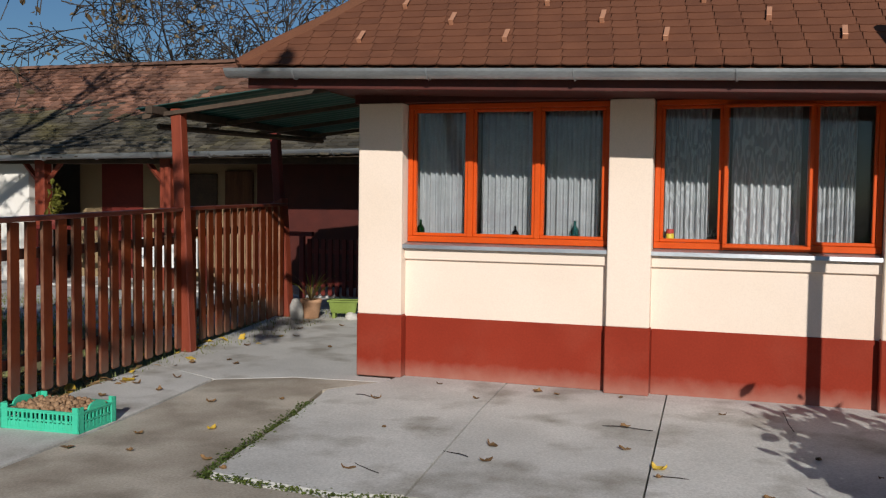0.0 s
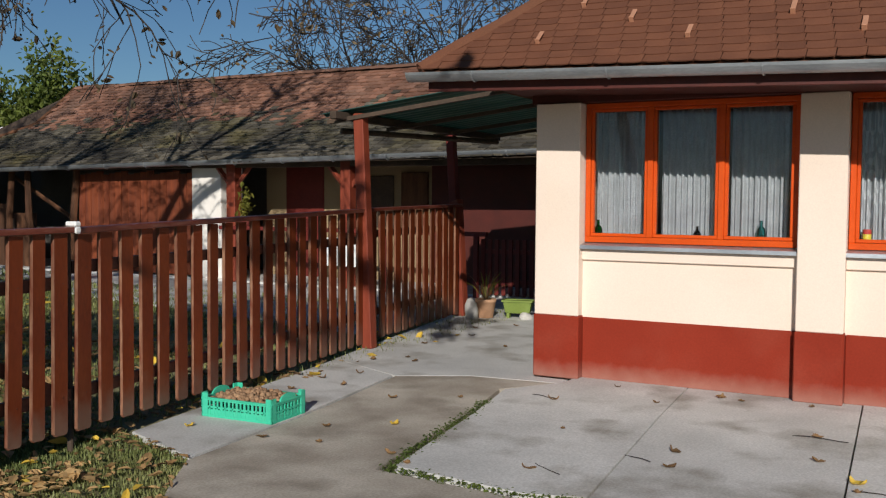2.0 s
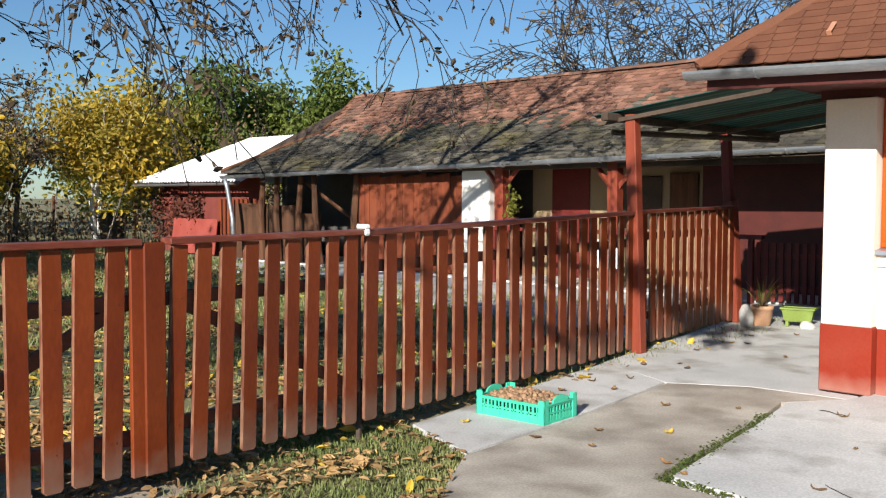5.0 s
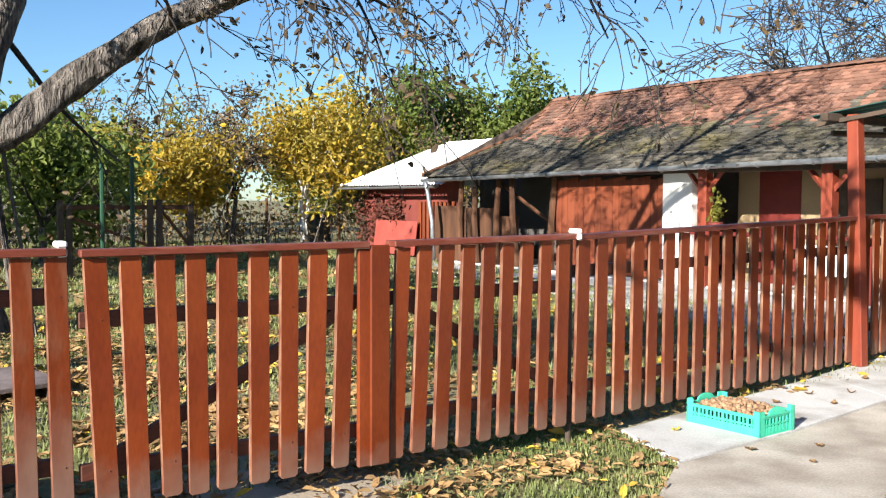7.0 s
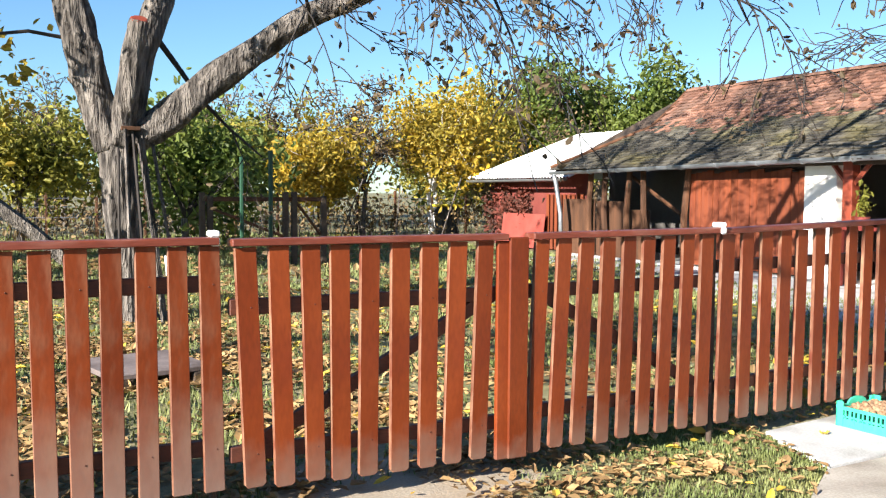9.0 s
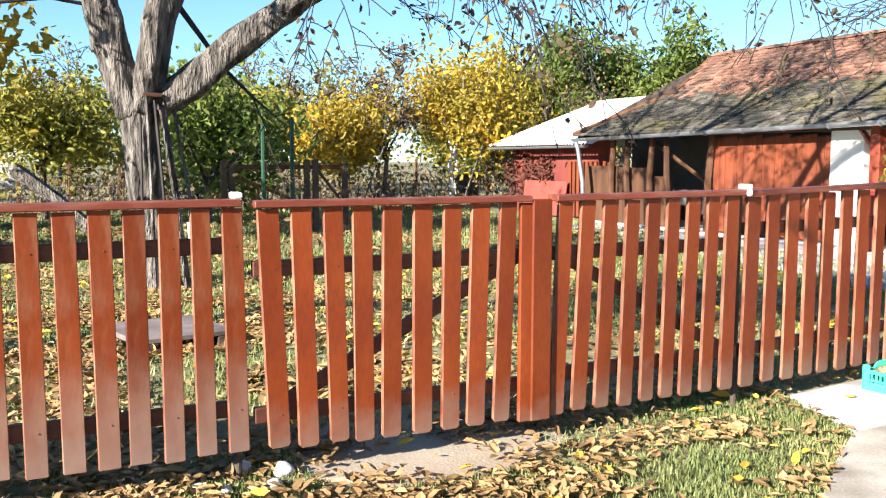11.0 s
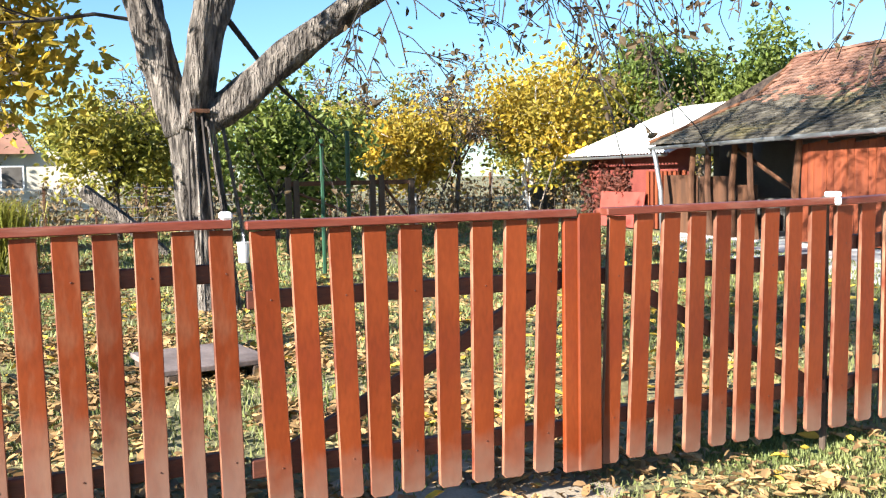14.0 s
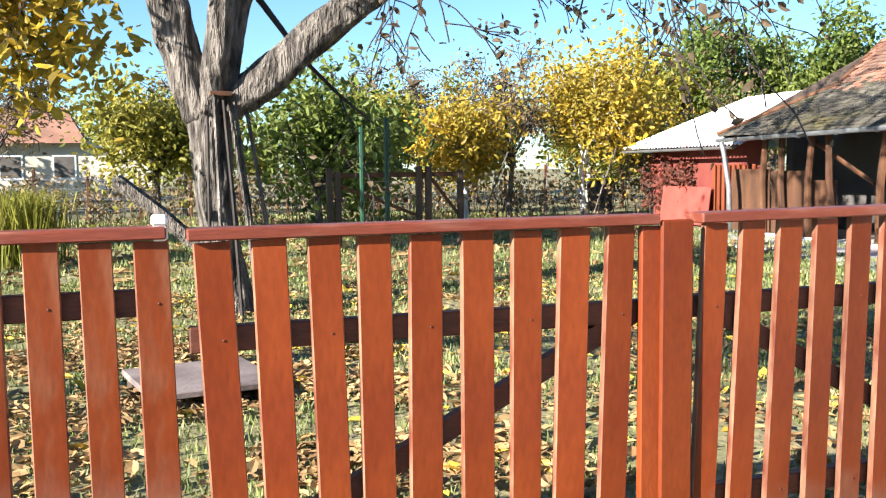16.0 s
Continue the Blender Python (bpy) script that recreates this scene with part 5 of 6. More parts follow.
    # high boughs that throw their shade on the barn
    for p, q in (((X, 2.3, 4.8), (X + 0.6, 5.2, 7.0)), ((X + 0.2, 2.5, 5.6), (X + 2.2, 5.6, 7.6)), ((X - 0.3, 0.4, 5.4), (X - 2.0, 3.6, 7.2)), ((X + 1.6, 4.8, 3.95), (X + 3.4, 6.6, 6.6))):
        pts = curved(Vector(p) - o, Vector(q) - o, 6, 0.06, rng)
        br.add(pts, [0.09 - 0.011 * i for i in range(7)], 7)
        for i in range(2, 7):
            for _ in range(2):
                limbs(br, tips, pts[i], (rng.uniform(-0.7, 0.7), rng.uniform(-0.2, 1), rng.uniform(0.0, 0.9)), rng.uniform(1.2, 2.2), 0.04, 2, rng, 0.02, 0.75, 4, 5, 1, 0.009)
    # hanging twigs along the great limb
    along = [(X + 0.5, 3.1, 3.0), (X + 1.0, 3.88, 3.52), (X + 1.6, 4.8, 3.95), (X + 2.4, 6.1, 4.3), (X + 3.2, 7.6, 4.5)]
    for k in range(20):
        s = (k + 0.5) / 20 * 3.99
        i = int(s)
        p = Vector(along[i]).lerp(Vector(along[i + 1]), s - i)
        d = Vector((rng.uniform(-0.4, 1.0), rng.uniform(-0.2, 1.1), rng.uniform(-0.1, 0.7)))
        limbs(br, tips, p - o, d, rng.uniform(1.5, 2.7), rng.uniform(0.022, 0.045), 3, rng, 0.22, 0.7, 3, 5, 1, 0.006)
    # the low dark bough that hangs towards the lawn
    bough = [Vector(p) - o for p in ((X - 0.1, 2.0, 3.1), (X - 0.15, 2.3, 2.72), (X - 0.15, 2.5, 2.44), (X - 0.15, 2.85, 2.1), (X - 0.1, 3.2, 1.8))]
    br.add(bough, [0.036, 0.03, 0.024, 0.018, 0.01], 7)
    limbs(br, tips, bough[3], (0.1, 0.5, -0.6), 0.9, 0.012, 2, rng, 0.1, 0.7, 3, 4, 1)
    part("branch", br.mesh(), TWIG, t)
    part("crown", leaf_mesh(scatter_tips(tips, 5200, 0.07, nr), 0.05, nr), LEAF_WITHER, t)
    near = [p for p in tips if p.y < 0.2]
    part("leaves", leaf_mesh(scatter_tips(near or tips, 700, 0.14, nr), 0.10, nr), LEAF_YELLOW, t, "yellow leaves left on the outer twigs")


walnut_tree()
# thin poles leaning on the walnut
for y0, y1, top, r, m_s in ((1.62, 1.60, 2.05, 0.022, BARK), (1.78, 1.68, 2.0, 0.018, TWIG), (1.94, 1.74, 1.9, 0.02, BARK), (1.50, 1.53, 1.85, 0.016, TWIG)):
    pole = thing("leaning_pole", pose(-10.42, y0, 0), "thin bare wooden pole leaning on the walnut trunk", "pole", "poles on the walnut")
    rod("pole", [(0, 0, -0.05), (-0.07, (y1 - y0) * 0.45, top * 0.5), (-0.17, y1 - y0, top)], r, m_s, pole, 6)
batten = part("batten", boxes([(-0.015, 0.015, -0.1, 0.1, -0.022, 0.022)], 0.005), OLD_WOOD)
batten.matrix_basis = pose(-10.6, 1.66, 2.06, 0, 0, 4)
tagged(batten, "short grey batten tied across the walnut fork", "batten")
# trees behind
crown_tree("bare_tree", -14.5, 24.0, 9.8, 9.5, LEAF_BROWN, "tall bare tree with dense twigs behind the barn", 31, leaves=2200, size=0.07, depth=5, trunk=0.2, fork=0.2, reach=0.10, kids=5, least=0.012)
crown_tree("leafy_tree", -27.0, 19.8, 6.7, 5.2, LEAF_GREEN, "green leafy tree behind the white roof", 32, leaves=14000, size=0.112, reach=0.34, trunk=0.16)
crown_tree("leafy_tree", -29.5, 17.2, 6.0, 4.6, LEAF_MIXED, "leafy tree turning yellow behind the white roof", 33, leaves=10000, size=0.112, reach=0.32, trunk=0.14)
crown_tree("walnut_sapling", -23.6, 8.5, 3.3, 2.7, LEAF_YELLOW, "small tree with bright yellow autumn leaves", 34, leaves=3400, size=0.092, reach=0.34, trunk=0.06, fork=0.42, bark=PALE_BARK)
crown_tree("walnut_sapling", -24.2, 12.0, 4.7, 3.2, LEAF_YELLOW, "tree with bright yellow and olive autumn leaves", 35, leaves=4600, size=0.092, reach=0.38, trunk=0.075, fork=0.32, bark=PALE_BARK)
crown_tree("walnut_sapling", -26.5, 13.2, 4.6, 3.0, LEAF_MIXED, "tree with olive and yellow autumn leaves", 36, leaves=3500, size=0.092, reach=0.34, trunk=0.07, fork=0.32, bark=PALE_BARK)
crown_tree("fruit_tree", -20.5, 4.3, 3.5, 2.9, LEAF_GREEN, "dense green fruit tree behind the walnut", 37, leaves=4600, size=0.1, reach=0.4, trunk=0.08, fork=0.26)
crown_tree("fruit_tree", -23.5, 1.25, 3.7, 2.2, LEAF_MIXED, "fruit tree with green and yellowing leaves", 38, leaves=4300, size=0.092, reach=0.4, trunk=0.08, fork=0.38)
crown_tree("fruit_tree", -27.5, 6.9, 4.0, 2.4, LEAF_MIXED, "slender fruit tree with yellow-green leaves", 39, leaves=4400, size=0.092, reach=0.24, trunk=0.08, fork=0.34)
crown_tree("fruit_tree", -25.0, 10.2, 4.9, 3.0, LEAF_BROWN, "thin tree with withered brown leaves", 40, leaves=1800, size=0.066, reach=0.18, trunk=0.07, fork=0.3, depth=4, least=0.01)
crown_tree("yellow_tree", -15.0, -1.5, 6.2, 4.6, LEAF_YELLOW, "tree with large golden leaves beside the lawn", 41, leaves=5200, size=0.115, reach=0.4, trunk=0.1, fork=0.53)
crown_tree("leafy_tree", -19.0, -3.6, 5.0, 3.6, LEAF_DARK, "dark green leafy tree beside the neighbour's plot", 42, leaves=9000, size=0.092, reach=0.3, trunk=0.12, fork=0.35)
crown_tree("thicket", -25.0, 15.2, 4.0, 3.4, LEAF_BROWN, "brown thicket of twigs beside the shed", 43, leaves=3000, size=0.066, reach=0.2, trunk=0.06, fork=0.15, depth=4, least=0.01)
for k, (x, y, h, w, m) in enumerate(((-38, 3.5, 4.6, 5, LEAF_MIXED), (-41, 9, 4.6, 5, LEAF_GREEN), (-37, 13.5, 4.6, 5, LEAF_MIXED), (-54, -1, 5.5, 5, LEAF_MIXED), (-37, 20, 5.8, 5, LEAF_GREEN), (-42, -9, 6, 6, LEAF_GREEN),
                                     (-34, 25, 5.5, 6, LEAF_MIXED), (-31, 31, 6, 6, LEAF_GREEN), (-46, 16, 6, 6, LEAF_MIXED), (-34, -7, 5, 4.5, LEAF_MIXED))):
    crown_tree("far_tree", x, y, h, w, m, "distant hedge tree in autumn leaf", 60 + k, leaves=5200, size=0.13, reach=0.36, trunk=0.14, fork=0.2, depth=3, group="far trees", least=0.015)
for k, (x, y, h) in enumerate(((-33, 2.2, 5.6), (-32, 7.5, 5.2), (-34, 11.0, 5.8), (-30, -3.0, 5.4))):
    crown_tree("thin_tree", x, y, h, 3.4, LEAF_BROWN, "thin almost leafless tree in the back garden", 80 + k, leaves=1400, size=0.073, reach=0.16, trunk=0.07, fork=0.3, depth=4, group="far trees", least=0.012)
# spruce
sp = thing("spruce", pose(-46, 10.6, 0) @ Matrix.Scale(0.74, 4), "blue-grey spruce in the distance", "tree")
rod("trunk", [(0, 0, 0), (0, 0, 7.6)], 0.09, BARK, sp)
nr = np.random.default_rng(77)
hh = nr.uniform(0, 1, 5000) ** 0.7
aa = nr.uniform(0, 6.283, 5000)
tier = 0.65 + 0.35 * (1 - (hh * 12) % 1)
rr = (1 - hh) * 1.9 * tier * nr.uniform(0.3, 1.0, 5000)
part("crown", leaf_mesh(np.stack([rr * np.cos(aa), rr * np.sin(aa), 1 + hh * 6.8 - rr * 0.25], 1), 0.13, nr), LEAF_DARK, sp)
# unseen tree behind the camera, placed so that its boughs throw their shade into the yard
def yard_tree():
    rng, nr = random.Random(51), np.random.default_rng(51)
    t = thing("yard_tree", pose(-5.75, -5.0, 0), "bare yard tree with long boughs and few leaves", "tree")
    tr = Tubes()
    tr.add([(0, 0, -0.1), (0.02, 0.05, 1.0), (-0.05, 0.2, 2.2), (-0.2, 0.6, 3.4)], [0.17, 0.14, 0.13, 0.11], 10, 0.08, rng)
    part("trunk", tr.mesh(), BARK, t, smooth=True)
    br, tips = Tubes(), []
    for a, b in (((-0.2, 0.6, 3.3), (4.2, 1.7, 4.5)), ((2.8, 1.4, 4.1), (4.5, 3.8, 4.9)), ((-0.2, 0.6, 3.3), (3.5, 1.6, 5.4))):
        pts = curved(a, b, 6, 0.05, rng)
        br.add(pts, [0.06 - 0.007 * i for i in range(7)], 6)
        for i in range(3, 7):
            for _ in range(6):
                limbs(br, tips, pts[i], (rng.uniform(-0.8, 0.3), rng.uniform(-0.3, 1), rng.uniform(-0.2, 0.7)), rng.uniform(0.6, 1.3), 0.034, 2, rng, 0.0, 0.75, 4, 5, 1, 0.013)
    part("branch", br.mesh(), TWIG, t)
    part("crown", leaf_mesh(scatter_tips(tips, 1500, 0.08, nr), 0.12, nr), LEAF_BROWN, t)


yard_tree()
# shrub out of view, added only for the broad shade on the paving
crown_tree("shrub", 1.9, 4.2, 0.98, 0.6, LEAF_DARK, "unseen dense shrub added to cast the shade on the paving", 52, leaves=20000, size=0.07, reach=0.17, trunk=0.05, fork=0.1, category="shrub")
# post just out of view, sized for the narrow shadow on wall and window
wp = thing("shadow_post", pose(1.04, 5.95, 0), "unseen post added to cast the narrow shadow on the house wall", "post")
part("post", boxes([(-0.036, 0.036, -0.036, 0.036, 0, 2.75)], 0.006), DARK_WOOD, wp)
# tall ornamental grass
og = thing("ornamental_grass", pose(-16.5, -0.8, 0), "tall arching tuft of ornamental grass", "grass tuft")
rng = random.Random(9)
v, f = [], []
for k in range(900):
    a, ln, outw = rng.random() * 6.283, rng.uniform(0.8, 1.5), rng.uniform(0.1, 0.9)
    b0 = Vector((rng.gauss(0, 0.25), rng.gauss(0, 0.25), 0))
    d = Vector((math.cos(a), math.sin(a), 0))
    s = Vector((-d.y, d.x, 0)) * 0.009
    p1, p2 = b0 + d * outw * ln * 0.3 + Vector((0, 0, ln * 0.7)), b0 + d * outw * ln * 0.9 + Vector((0, 0, ln * 0.8))
    i = len(v)
    v += [b0 - s, b0 + s, p1 + s, p1 - s, p2]
    f += [(i, i + 1, i + 2, i + 3), (i + 3, i + 2, i + 4)]
part("blades", (v, f), LEAF_MIXED, og)


# dry undergrowth at the back of the garden
rng = random.Random(15)
tb = Tubes()
ends = []
for k in range(750):
    x, y, h = rng.uniform(-34, -23), rng.uniform(-9, 17), rng.uniform(0.35, 1.25)
    top = (x + rng.gauss(0, 0.18), y + rng.gauss(0, 0.18), h)
    tb.add([(x, y, -0.04), (x + rng.gauss(0, 0.05), y + rng.gauss(0, 0.05), h * 0.5), top], [0.012, 0.01, 0.006], 3)
    ends += [Vector(top), Vector((x, y, h * 0.6))]
tagged(part("undergrowth", tb.mesh(), TWIG), "thicket of thin dry stems at the back of the garden", "undergrowth", kind="stuff")
nr = np.random.default_rng(15)
tagged(part("undergrowth_leaves", leaf_mesh(scatter_tips(ends, 5000, 0.14, nr), 0.085, nr), LEAF_BROWN), "withered leaves on the dry undergrowth", "leaves", kind="stuff")


# ---- grass and fallen leaves ----
def grass_patch(n, x0, x1, y0, y1, keep, h, seed, m=GRASS):
    nr = np.random.default_rng(seed)
    x, y = nr.uniform(x0, x1, n), nr.uniform(y0, y1, n)
    dens = np.array([noise.noise((a * 0.9, b * 0.9, 3.0)) for a, b in zip(x, y)])
    ok = keep(x, y) & (dens > nr.uniform(-0.55, 0.35, n))
    x, y = x[ok], y[ok]
    k = len(x)
    a = nr.uniform(0, 6.283, k)
    hh = h * nr.uniform(0.4, 1.2, k)
    lean = nr.uniform(0.1, 0.7, k) * hh
    w = 0.002 + 0.0018 * nr.uniform(0, 1, k) + 0.0009 * np.abs(x)
    p = np.stack([x, y, np.full(k, -0.03)], 1)
    s = np.stack([-np.sin(a), np.cos(a), 0 * a], 1) * w[:, None]
    t = np.stack([np.cos(a) * lean, np.sin(a) * lean, hh], 1)
    verts = np.stack([p - s, p + s, p + t], 1).reshape(-1, 3)
    i = np.arange(k)[:, None] * 3
    return part("grass", (verts.tolist(), (i + [0, 1, 2]).tolist()), m)


def off_paving(x, y):
    edge = np.where(x < -3.5, 4.29 - (x + 4.21) * 0.37, 4.0 - (x + 3.5) * 1.45)
    return y < edge


tagged(grass_patch(84000, -4.6, -1.6, 0.2, 4.3, lambda x, y: off_paving(x, y) & ~((np.abs(x + 4.3) < 0.5) & (np.abs(y - 1.9) < 0.6)), 0.036, 1), "short green lawn grass before the fence", "grass", kind="stuff")
tagged(grass_patch(90000, -14, -4.4, -2, 11, lambda x, y: x < 99, 0.06, 2), "lawn grass in the garden behind the fence", "grass", kind="stuff")
tagged(grass_patch(60000, -30, -14, -6, 12, lambda x, y: x < 99, 0.10, 5), "rough grass in the back of the garden", "grass", kind="stuff")


def moss_seam(pts, seed):
    nr = np.random.default_rng(seed)
    out = []
    for (xa, ya), (xb, yb) in zip(pts, pts[1:]):
        k = int(520 * math.hypot(xb - xa, yb - ya))
        s = nr.uniform(0, 1, k)
        out.append(np.stack([xa + (xb - xa) * s + nr.normal(0, 0.028, k), ya + (yb - ya) * s + nr.normal(0, 0.028, k), nr.uniform(-0.004, 0.006, k)], 1))
    return leaf_mesh(np.concatenate(out), 0.011, nr, 0.6)


moss = part("moss", moss_seam([(-2.5, 4.38), (-2.68, 5.75), (-2.75, 6.1)], 1), LEAF_GREEN)
tagged(moss, "olive moss growing in the paving joint", "moss", kind="stuff")
moss = part("moss", moss_seam([(-2.5, 4.38), (-1.72, 4.30), (-1.42, 4.38)], 2), LEAF_GREEN)
tagged(moss, "olive moss growing in the paving joint", "moss", kind="stuff")


def fallen(n, x0, x1, y0, y1, keep, size, seed, m, z=0.005, clump=0.0):
    nr = np.random.default_rng(seed)
    x, y = nr.uniform(x0, x1, n), nr.uniform(y0, y1, n)
    ok = keep(x, y)
    if clump:
        dens = np.array([noise.noise((a * 1.3, b * 1.3, 8.0)) for a, b in zip(x, y)])
        ok &= dens > nr.uniform(-clump, clump, n)
    p = np.stack([x[ok], y[ok], z + nr.uniform(0, 0.02, ok.sum())], 1)
    return part("fallen_leaves", leaf_mesh(p, size, nr, 0.72, 1.6, 0.5), m)


always = lambda x, y: x < 99
tagged(fallen(3600, -4.6, -1.7, 0.3, 4.3, off_paving, 0.034, 11, LEAF_DRY, -0.01, 0.5), "dry brown leaves lying in the grass", "leaves", kind="stuff")
tagged(fallen(700, -4.0, -3.0, 2.2, 3.6, off_paving, 0.04, 12, LEAF_DRY, 0.0, 0.4), "heap of dry brown leaves", "leaves", kind="stuff")
tagged(fallen(60, -4.4, -2.4, 0.8, 4.3, off_paving, 0.05, 13, LEAF_FALLEN_YELLOW, 0.0), "yellow leaves lying in the grass", "leaves", kind="stuff")
tagged(fallen(17000, -13, -4.3, -2.5, 7, always, 0.05, 14, LEAF_DRY, -0.015, 0.6), "dry leaves strewn over the garden lawn", "leaves", kind="stuff")
tagged(fallen(9500, -9.5, -4.3, -2.6, 2.8, always, 0.052, 17, LEAF_DRY, 0.005, 0.35), "thick litter of curled dry leaves behind the fence", "leaves", kind="stuff")
tagged(fallen(3200, -4.3, -3.3, -1.6, 2.3, off_paving, 0.036, 18, LEAF_DRY, 0.0, 0.4), "crumbled dry leaves along the foot of the fence", "leaves", kind="stuff")
tagged(fallen(900, -13, -4.3, -2.5, 9, always, 0.062, 15, LEAF_FALLEN_YELLOW, -0.01), "yellow leaves strewn over the garden lawn", "leaves", kind="stuff")
tagged(fallen(7000, -28, -13, -5, 11, always, 0.10, 16, LEAF_DRY, -0.01, 0.5), "leaf litter in the back of the garden", "leaves", kind="stuff")


def curled_leaf(x, y, s, seed, m, label):
    rng = random.Random(seed)
    v, f = [], []
    n = 6
    for i in range(n + 1):
        u = i / n
        w = s * 0.34 * math.sin(math.pi * min(1, u * 0.93 + 0.05)) * (1 + rng.uniform(-0.4, 0.4))
        z = 0.32 * s * (2 * u - 1) ** 2 * rng.uniform(0.2, 1.5)
        v += [(s * (u - 0.5), -w, z + 0.25 * w), (s * (u - 0.5), 0, z * 0.6), (s * (u - 0.5), w, z + 0.3 * w)]
    for i in range(n):
        f += [(3 * i, 3 * i + 1, 3 * i + 4, 3 * i + 3), (3 * i + 1, 3 * i + 2, 3 * i + 5, 3 * i + 4)]
    leaf = part("fallen_leaf", (v, f), m)
    leaf.matrix_basis = pose(x, y, 0.004, rng.uniform(-8, 8), rng.uniform(-8, 8), rng.uniform(0, 360))
    return tagged(leaf, label, "leaf", "leaves on the paving")


for k, (x, y, s, yel) in enumerate(((-0.33, 5.26, 0.115, 1), (-0.32, 5.12, 0.08, 0), (-1.27, 5.42, 0.085, 0), (-1.22, 5.1, 0.10, 1), (-0.62, 6.15, 0.10, 0), (-0.55, 5.6, 0.08, 0), (0.47, 5.75, 0.07, 0), (0.75, 5.5, 0.05, 0),
                                    (-2.35, 6.35, 0.09, 0), (-1.35, 7.0, 0.11, 0), (-1.2, 6.95, 0.07, 0), (-0.05, 6.7, 0.06, 0), (-1.85, 4.72, 0.09, 0), (-2.62, 4.62, 0.08, 0), (-2.45, 4.5, 0.07, 0),
                                    (-3.45, 4.55, 0.10, 0), (-3.28, 4.95, 0.10, 0), (-3.1, 4.62, 0.07, 0), (-2.95, 5.2, 0.09, 1), (-3.35, 5.85, 0.10, 0), (-2.95, 6.1, 0.06, 0), (-3.9, 5.3, 0.09, 1), (-4.0, 4.55, 0.08, 1),
                                    (-4.2, 6.2, 0.09, 0), (-4.05, 6.5, 0.08, 0), (-3.9, 6.05, 0.08, 0), (-4.15, 5.75, 0.09, 0), (-4.3, 7.1, 0.10, 0), (-4.1, 7.35, 0.10, 0), (-3.95, 7.2, 0.09, 0), (-4.35, 8.1, 0.08, 0), (-4.2, 8.8, 0.08, 0),
                                    (-4.4, 9.3, 0.07, 0), (-3.6, 8.3, 0.07, 0), (-4.1, 9.7, 0.07, 0), (-1.7, 6.6, 0.06, 0), (-2.0, 5.6, 0.05, 0), (0.2, 4.95, 0.07, 0), (-2.1, 7.0, 0.06, 0), (-0.75, 7.0, 0.07, 0))):
    curled_leaf(x, y, s * 0.85, k, LEAF_FALLEN_YELLOW if yel and k % 2 == 0 else LEAF_PAVE, "curled yellow walnut leaf on the concrete" if yel else "curled brown leaf on the concrete")
for k, (x, y, a, ln) in enumerate(((-0.2, 5.15, 15, 0.3), (-0.6, 6.1, 170, 0.32), (-1.45, 5.2, 150, 0.28), (-1.75, 4.75, 140, 0.22), (0.35, 6.6, 95, 0.5), (-2.45, 6.4, 160, 0.25))):
    tw = Tubes()
    tw.add(curved((-ln / 2, 0, 0.004), (ln / 2, 0, 0.006), 5, 0.006, random.Random(k)), [0.003] * 6, 4)
    ob = part("leaf_stalk", tw.mesh(), TWIG)
    ob.matrix_basis = pose(x, y, 0.008, 0, 0, a)
    tagged(ob, "thin dry leaf stalk on the concrete", "twig", "stalks on the paving")

# ---- roof pieces ----
def shingles():
    """Overlapping shingles on the south slope; the courses over the visible stretch are pieces, the rest one mesh."""
    w, step = 0.165, 0.088
    ang = math.degrees(math.atan(SLOPE))
    bm = bmesh.new()
    out = [(-w / 2 + 0.003, 0.006), (-w / 4, -0.003), (w / 4, -0.003), (w / 2 - 0.003, 0.006), (w / 2 - 0.003, 0.14), (-w / 2 + 0.003, 0.14)]
    f0 = bm.faces.new([bm.verts.new((x, y, 0.012 - 0.07 * y)) for x, y in out])
    r = bmesh.ops.extrude_face_region(bm, geom=[f0])
    for g in r["geom"]:
        if isinstance(g, bmesh.types.BMVert):
            g.co.z += 0.009
    first = None
    rest_v, rest_f, count = [], [], 0
    rng = random.Random(2)
    proto = None
    for row in range(62):
        d = row * step
        y, z = EAVE_Y - 0.02 + d * math.cos(radians(ang)), EAVE_Z - 0.012 + d * math.sin(radians(ang))
        x0 = EAVE_X + (y - EAVE_Y) + 0.1
        k = 0
        while True:
            x = x0 + (0.5 * w if row % 2 else 0) + k * w
            k += 1
            if x > 5.9:
                break
            m = Matrix.Translation((x, y - 7.2, z)) @ Euler((radians(ang + rng.uniform(-0.6, 0.6)), 0, radians(rng.uniform(-0.7, 0.7)))).to_matrix().to_4x4()
            if proto is None:
                proto = part("shingle", bm, SHINGLE, roof)
                proto.matrix_basis = m
                count = 1
                pv = [v.co.copy() for v in proto.data.vertices]
                pf = [tuple(p.vertices) for p in proto.data.polygons]
            elif row < 12 and x < 2.2 and count < 300:
                again("shingle", proto, m, roof)
                count += 1
            else:
                i = len(rest_v)
                rest_v += [m @ p for p in pv]
                rest_f += [tuple(i + q for q in p) for p in pf]
    rest = part("shingles", (rest_v, rest_f), SHINGLE, roof)
    rest["kind"] = "stuff"


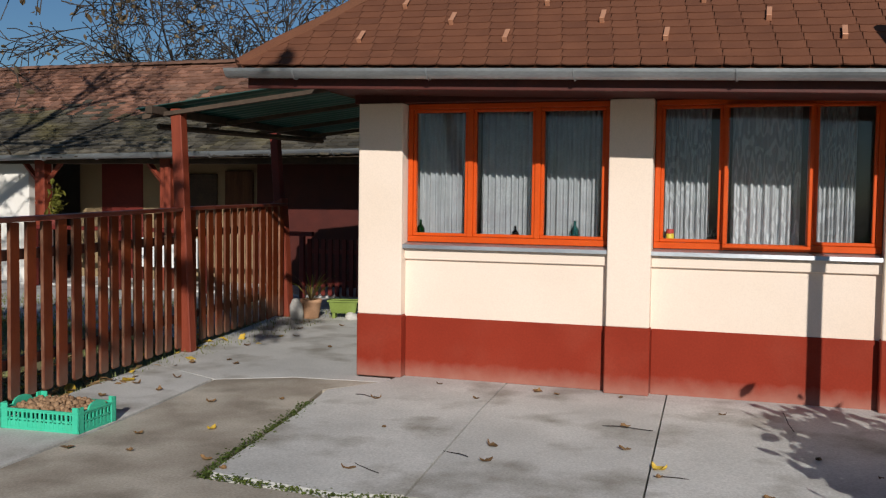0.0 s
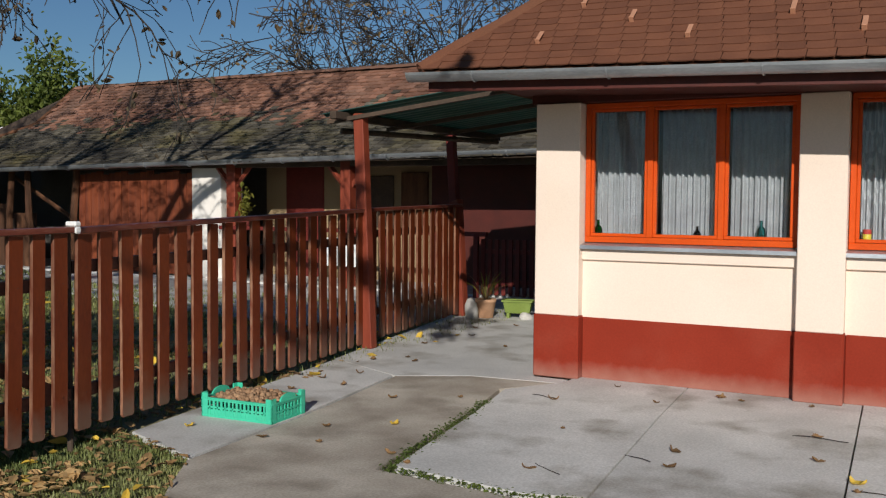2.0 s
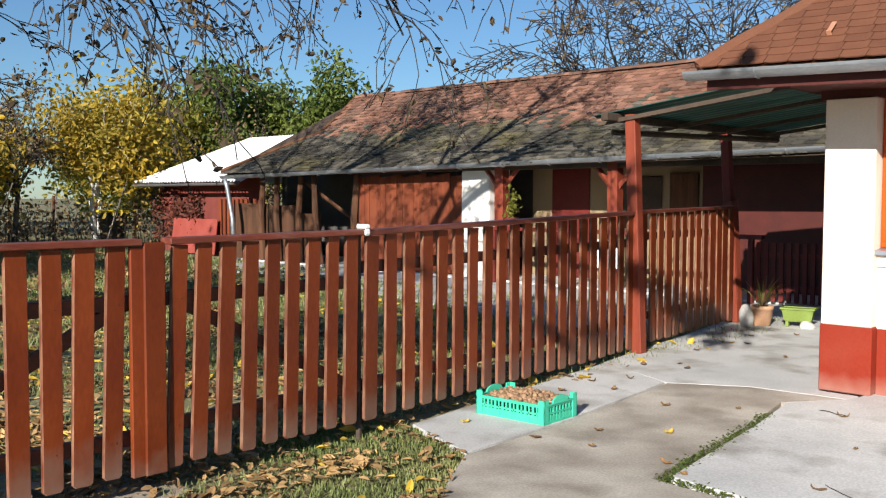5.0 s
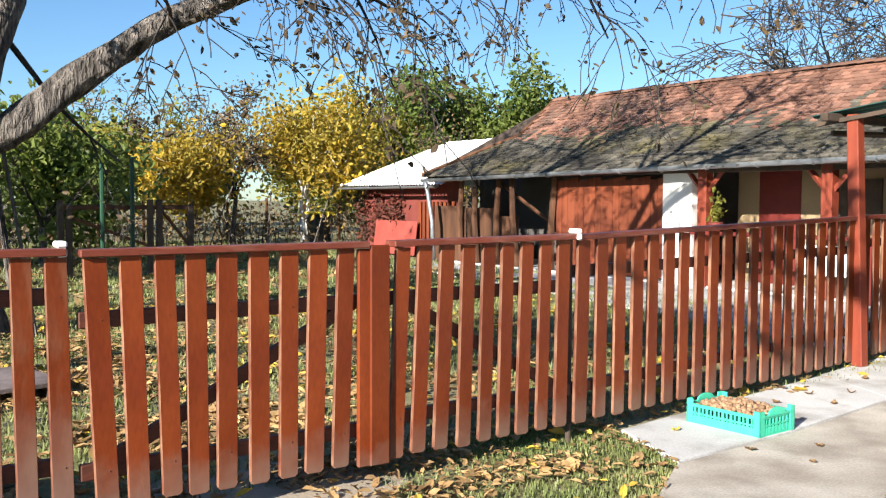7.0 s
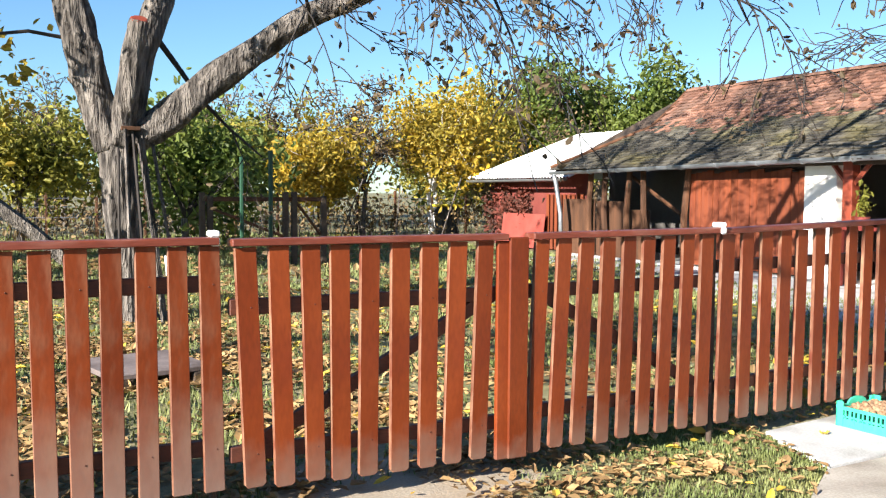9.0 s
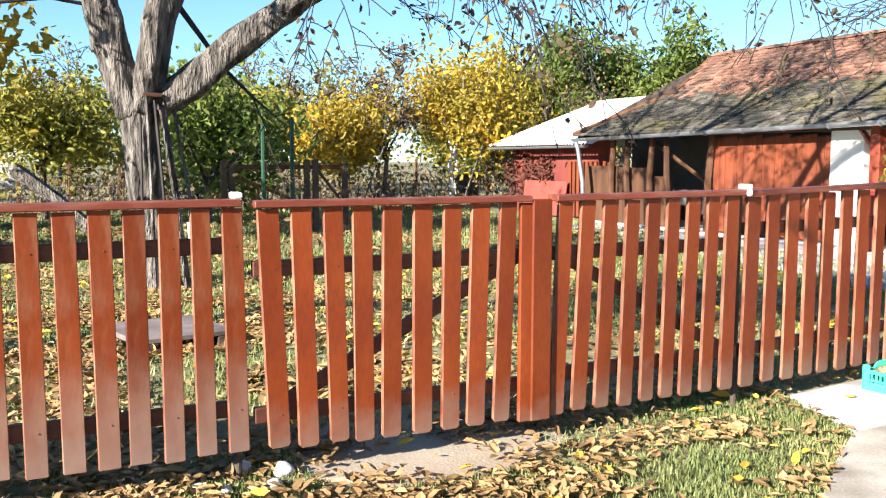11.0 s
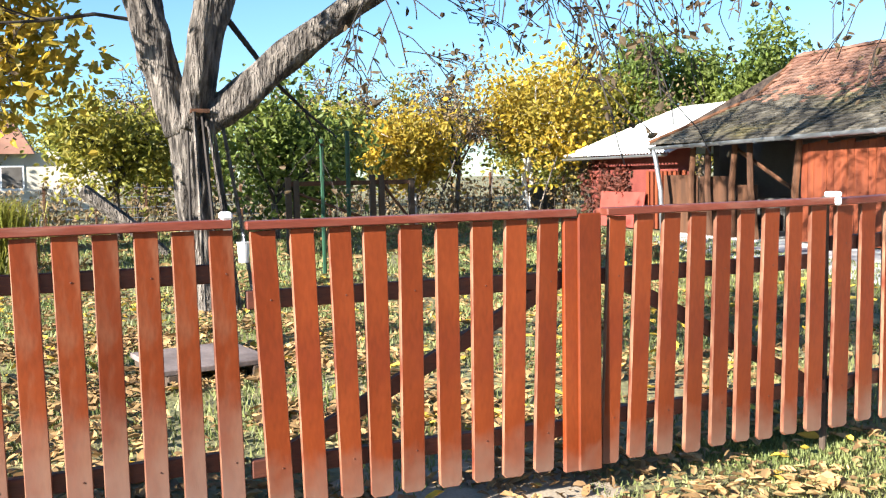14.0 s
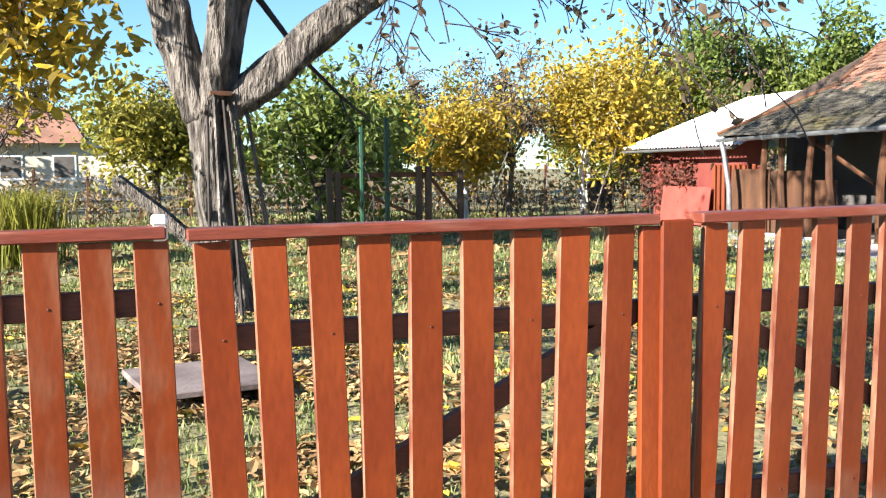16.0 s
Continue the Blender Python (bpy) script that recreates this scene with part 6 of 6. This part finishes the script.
def barn_tiles():
    """Plain clay tiles, mossy grey low down and red towards the ridge, with an uneven change between."""
    w = 0.165
    ang1 = math.degrees(math.atan((K_Z - 1.93) / (K_Y - GY)))
    ang2 = math.degrees(math.atan((R_Z - K_Z) / (R_Y - K_Y)))
    rng = random.Random(6)
    out = [(-w / 2 + 0.004, 0.012), (-w / 4, 0.0), (w / 4, 0.0), (w / 2 - 0.004, 0.012), (w / 2 - 0.004, 0.2), (-w / 2 + 0.004, 0.2)]
    protos, rest, count = {}, {0: ([], []), 1: ([], [])}, {0: 0, 1: 0}
    for key, m_t in ((0, TILE_MOSS), (1, TILE_RED)):
        bm = bmesh.new()
        f0 = bm.faces.new([bm.verts.new((x, y, 0.035 - 0.17 * y)) for x, y in out])
        r = bmesh.ops.extrude_face_region(bm, geom=[f0])
        for g in r["geom"]:
            if isinstance(g, bmesh.types.BMVert):
                g.co.z += 0.02
        me = part("tile", bm, m_t, barn_roof)
        protos[key] = [me, [v.co.copy() for v in me.data.vertices], [tuple(p.vertices) for p in me.data.polygons], False]
    for y0, y1, ang, step in ((GY - 0.03, K_Y, ang1, 0.112), (K_Y - 0.03, R_Y, ang2, 0.115)):
        rows = int((y1 - y0) / (step * math.cos(radians(ang)))) + 1
        for row in range(rows):
            y = y0 + row * step * math.cos(radians(ang))
            for k in range(100):
                x = barn_left(max(y, GY)) + 0.06 + (0.5 * w if row % 2 else 0) + k * w
                if x > -3.0:
                    break
                sway = 0.04 * noise.noise((x * 0.5, y * 0.8, 2))
                z = barn_roof_z(y) + 0.0148 * (x + 11) * 0.5 * max(0.0, 1 - (y - GY) / (K_Y - GY)) + sway
                m = Matrix.Translation(Vector((x, y + rng.uniform(-0.012, 0.012), z)) - BO) @ Euler((radians(ang + rng.uniform(-3.5, 3.5)), radians(rng.uniform(-3.5, 3.5)), radians(rng.uniform(-4, 4)))).to_matrix().to_4x4()
                red = (y - 13.35) * 1.6 + 0.9 * noise.noise((x * 0.55, y * 1.1, 5)) + rng.uniform(-0.45, 0.45) > 0
                key = 1 if red else 0
                ob, pv, pf, used = protos[key]
                if not used:
                    ob.matrix_basis = m
                    protos[key][3] = True
                elif count[key] < 145 and -12.5 < x < -7.5:
                    again("tile", ob, m, barn_roof)
                    count[key] += 1
                else:
                    rv, rf = rest[key]
                    i = len(rv)
                    rv += [m @ p for p in pv]
                    rf += [tuple(i + q for q in p) for p in pf]
    for key, m_t in ((0, TILE_MOSS), (1, TILE_RED)):
        part("tiles", rest[key], m_t, barn_roof)["kind"] = "stuff"


shingles()
barn_tiles()
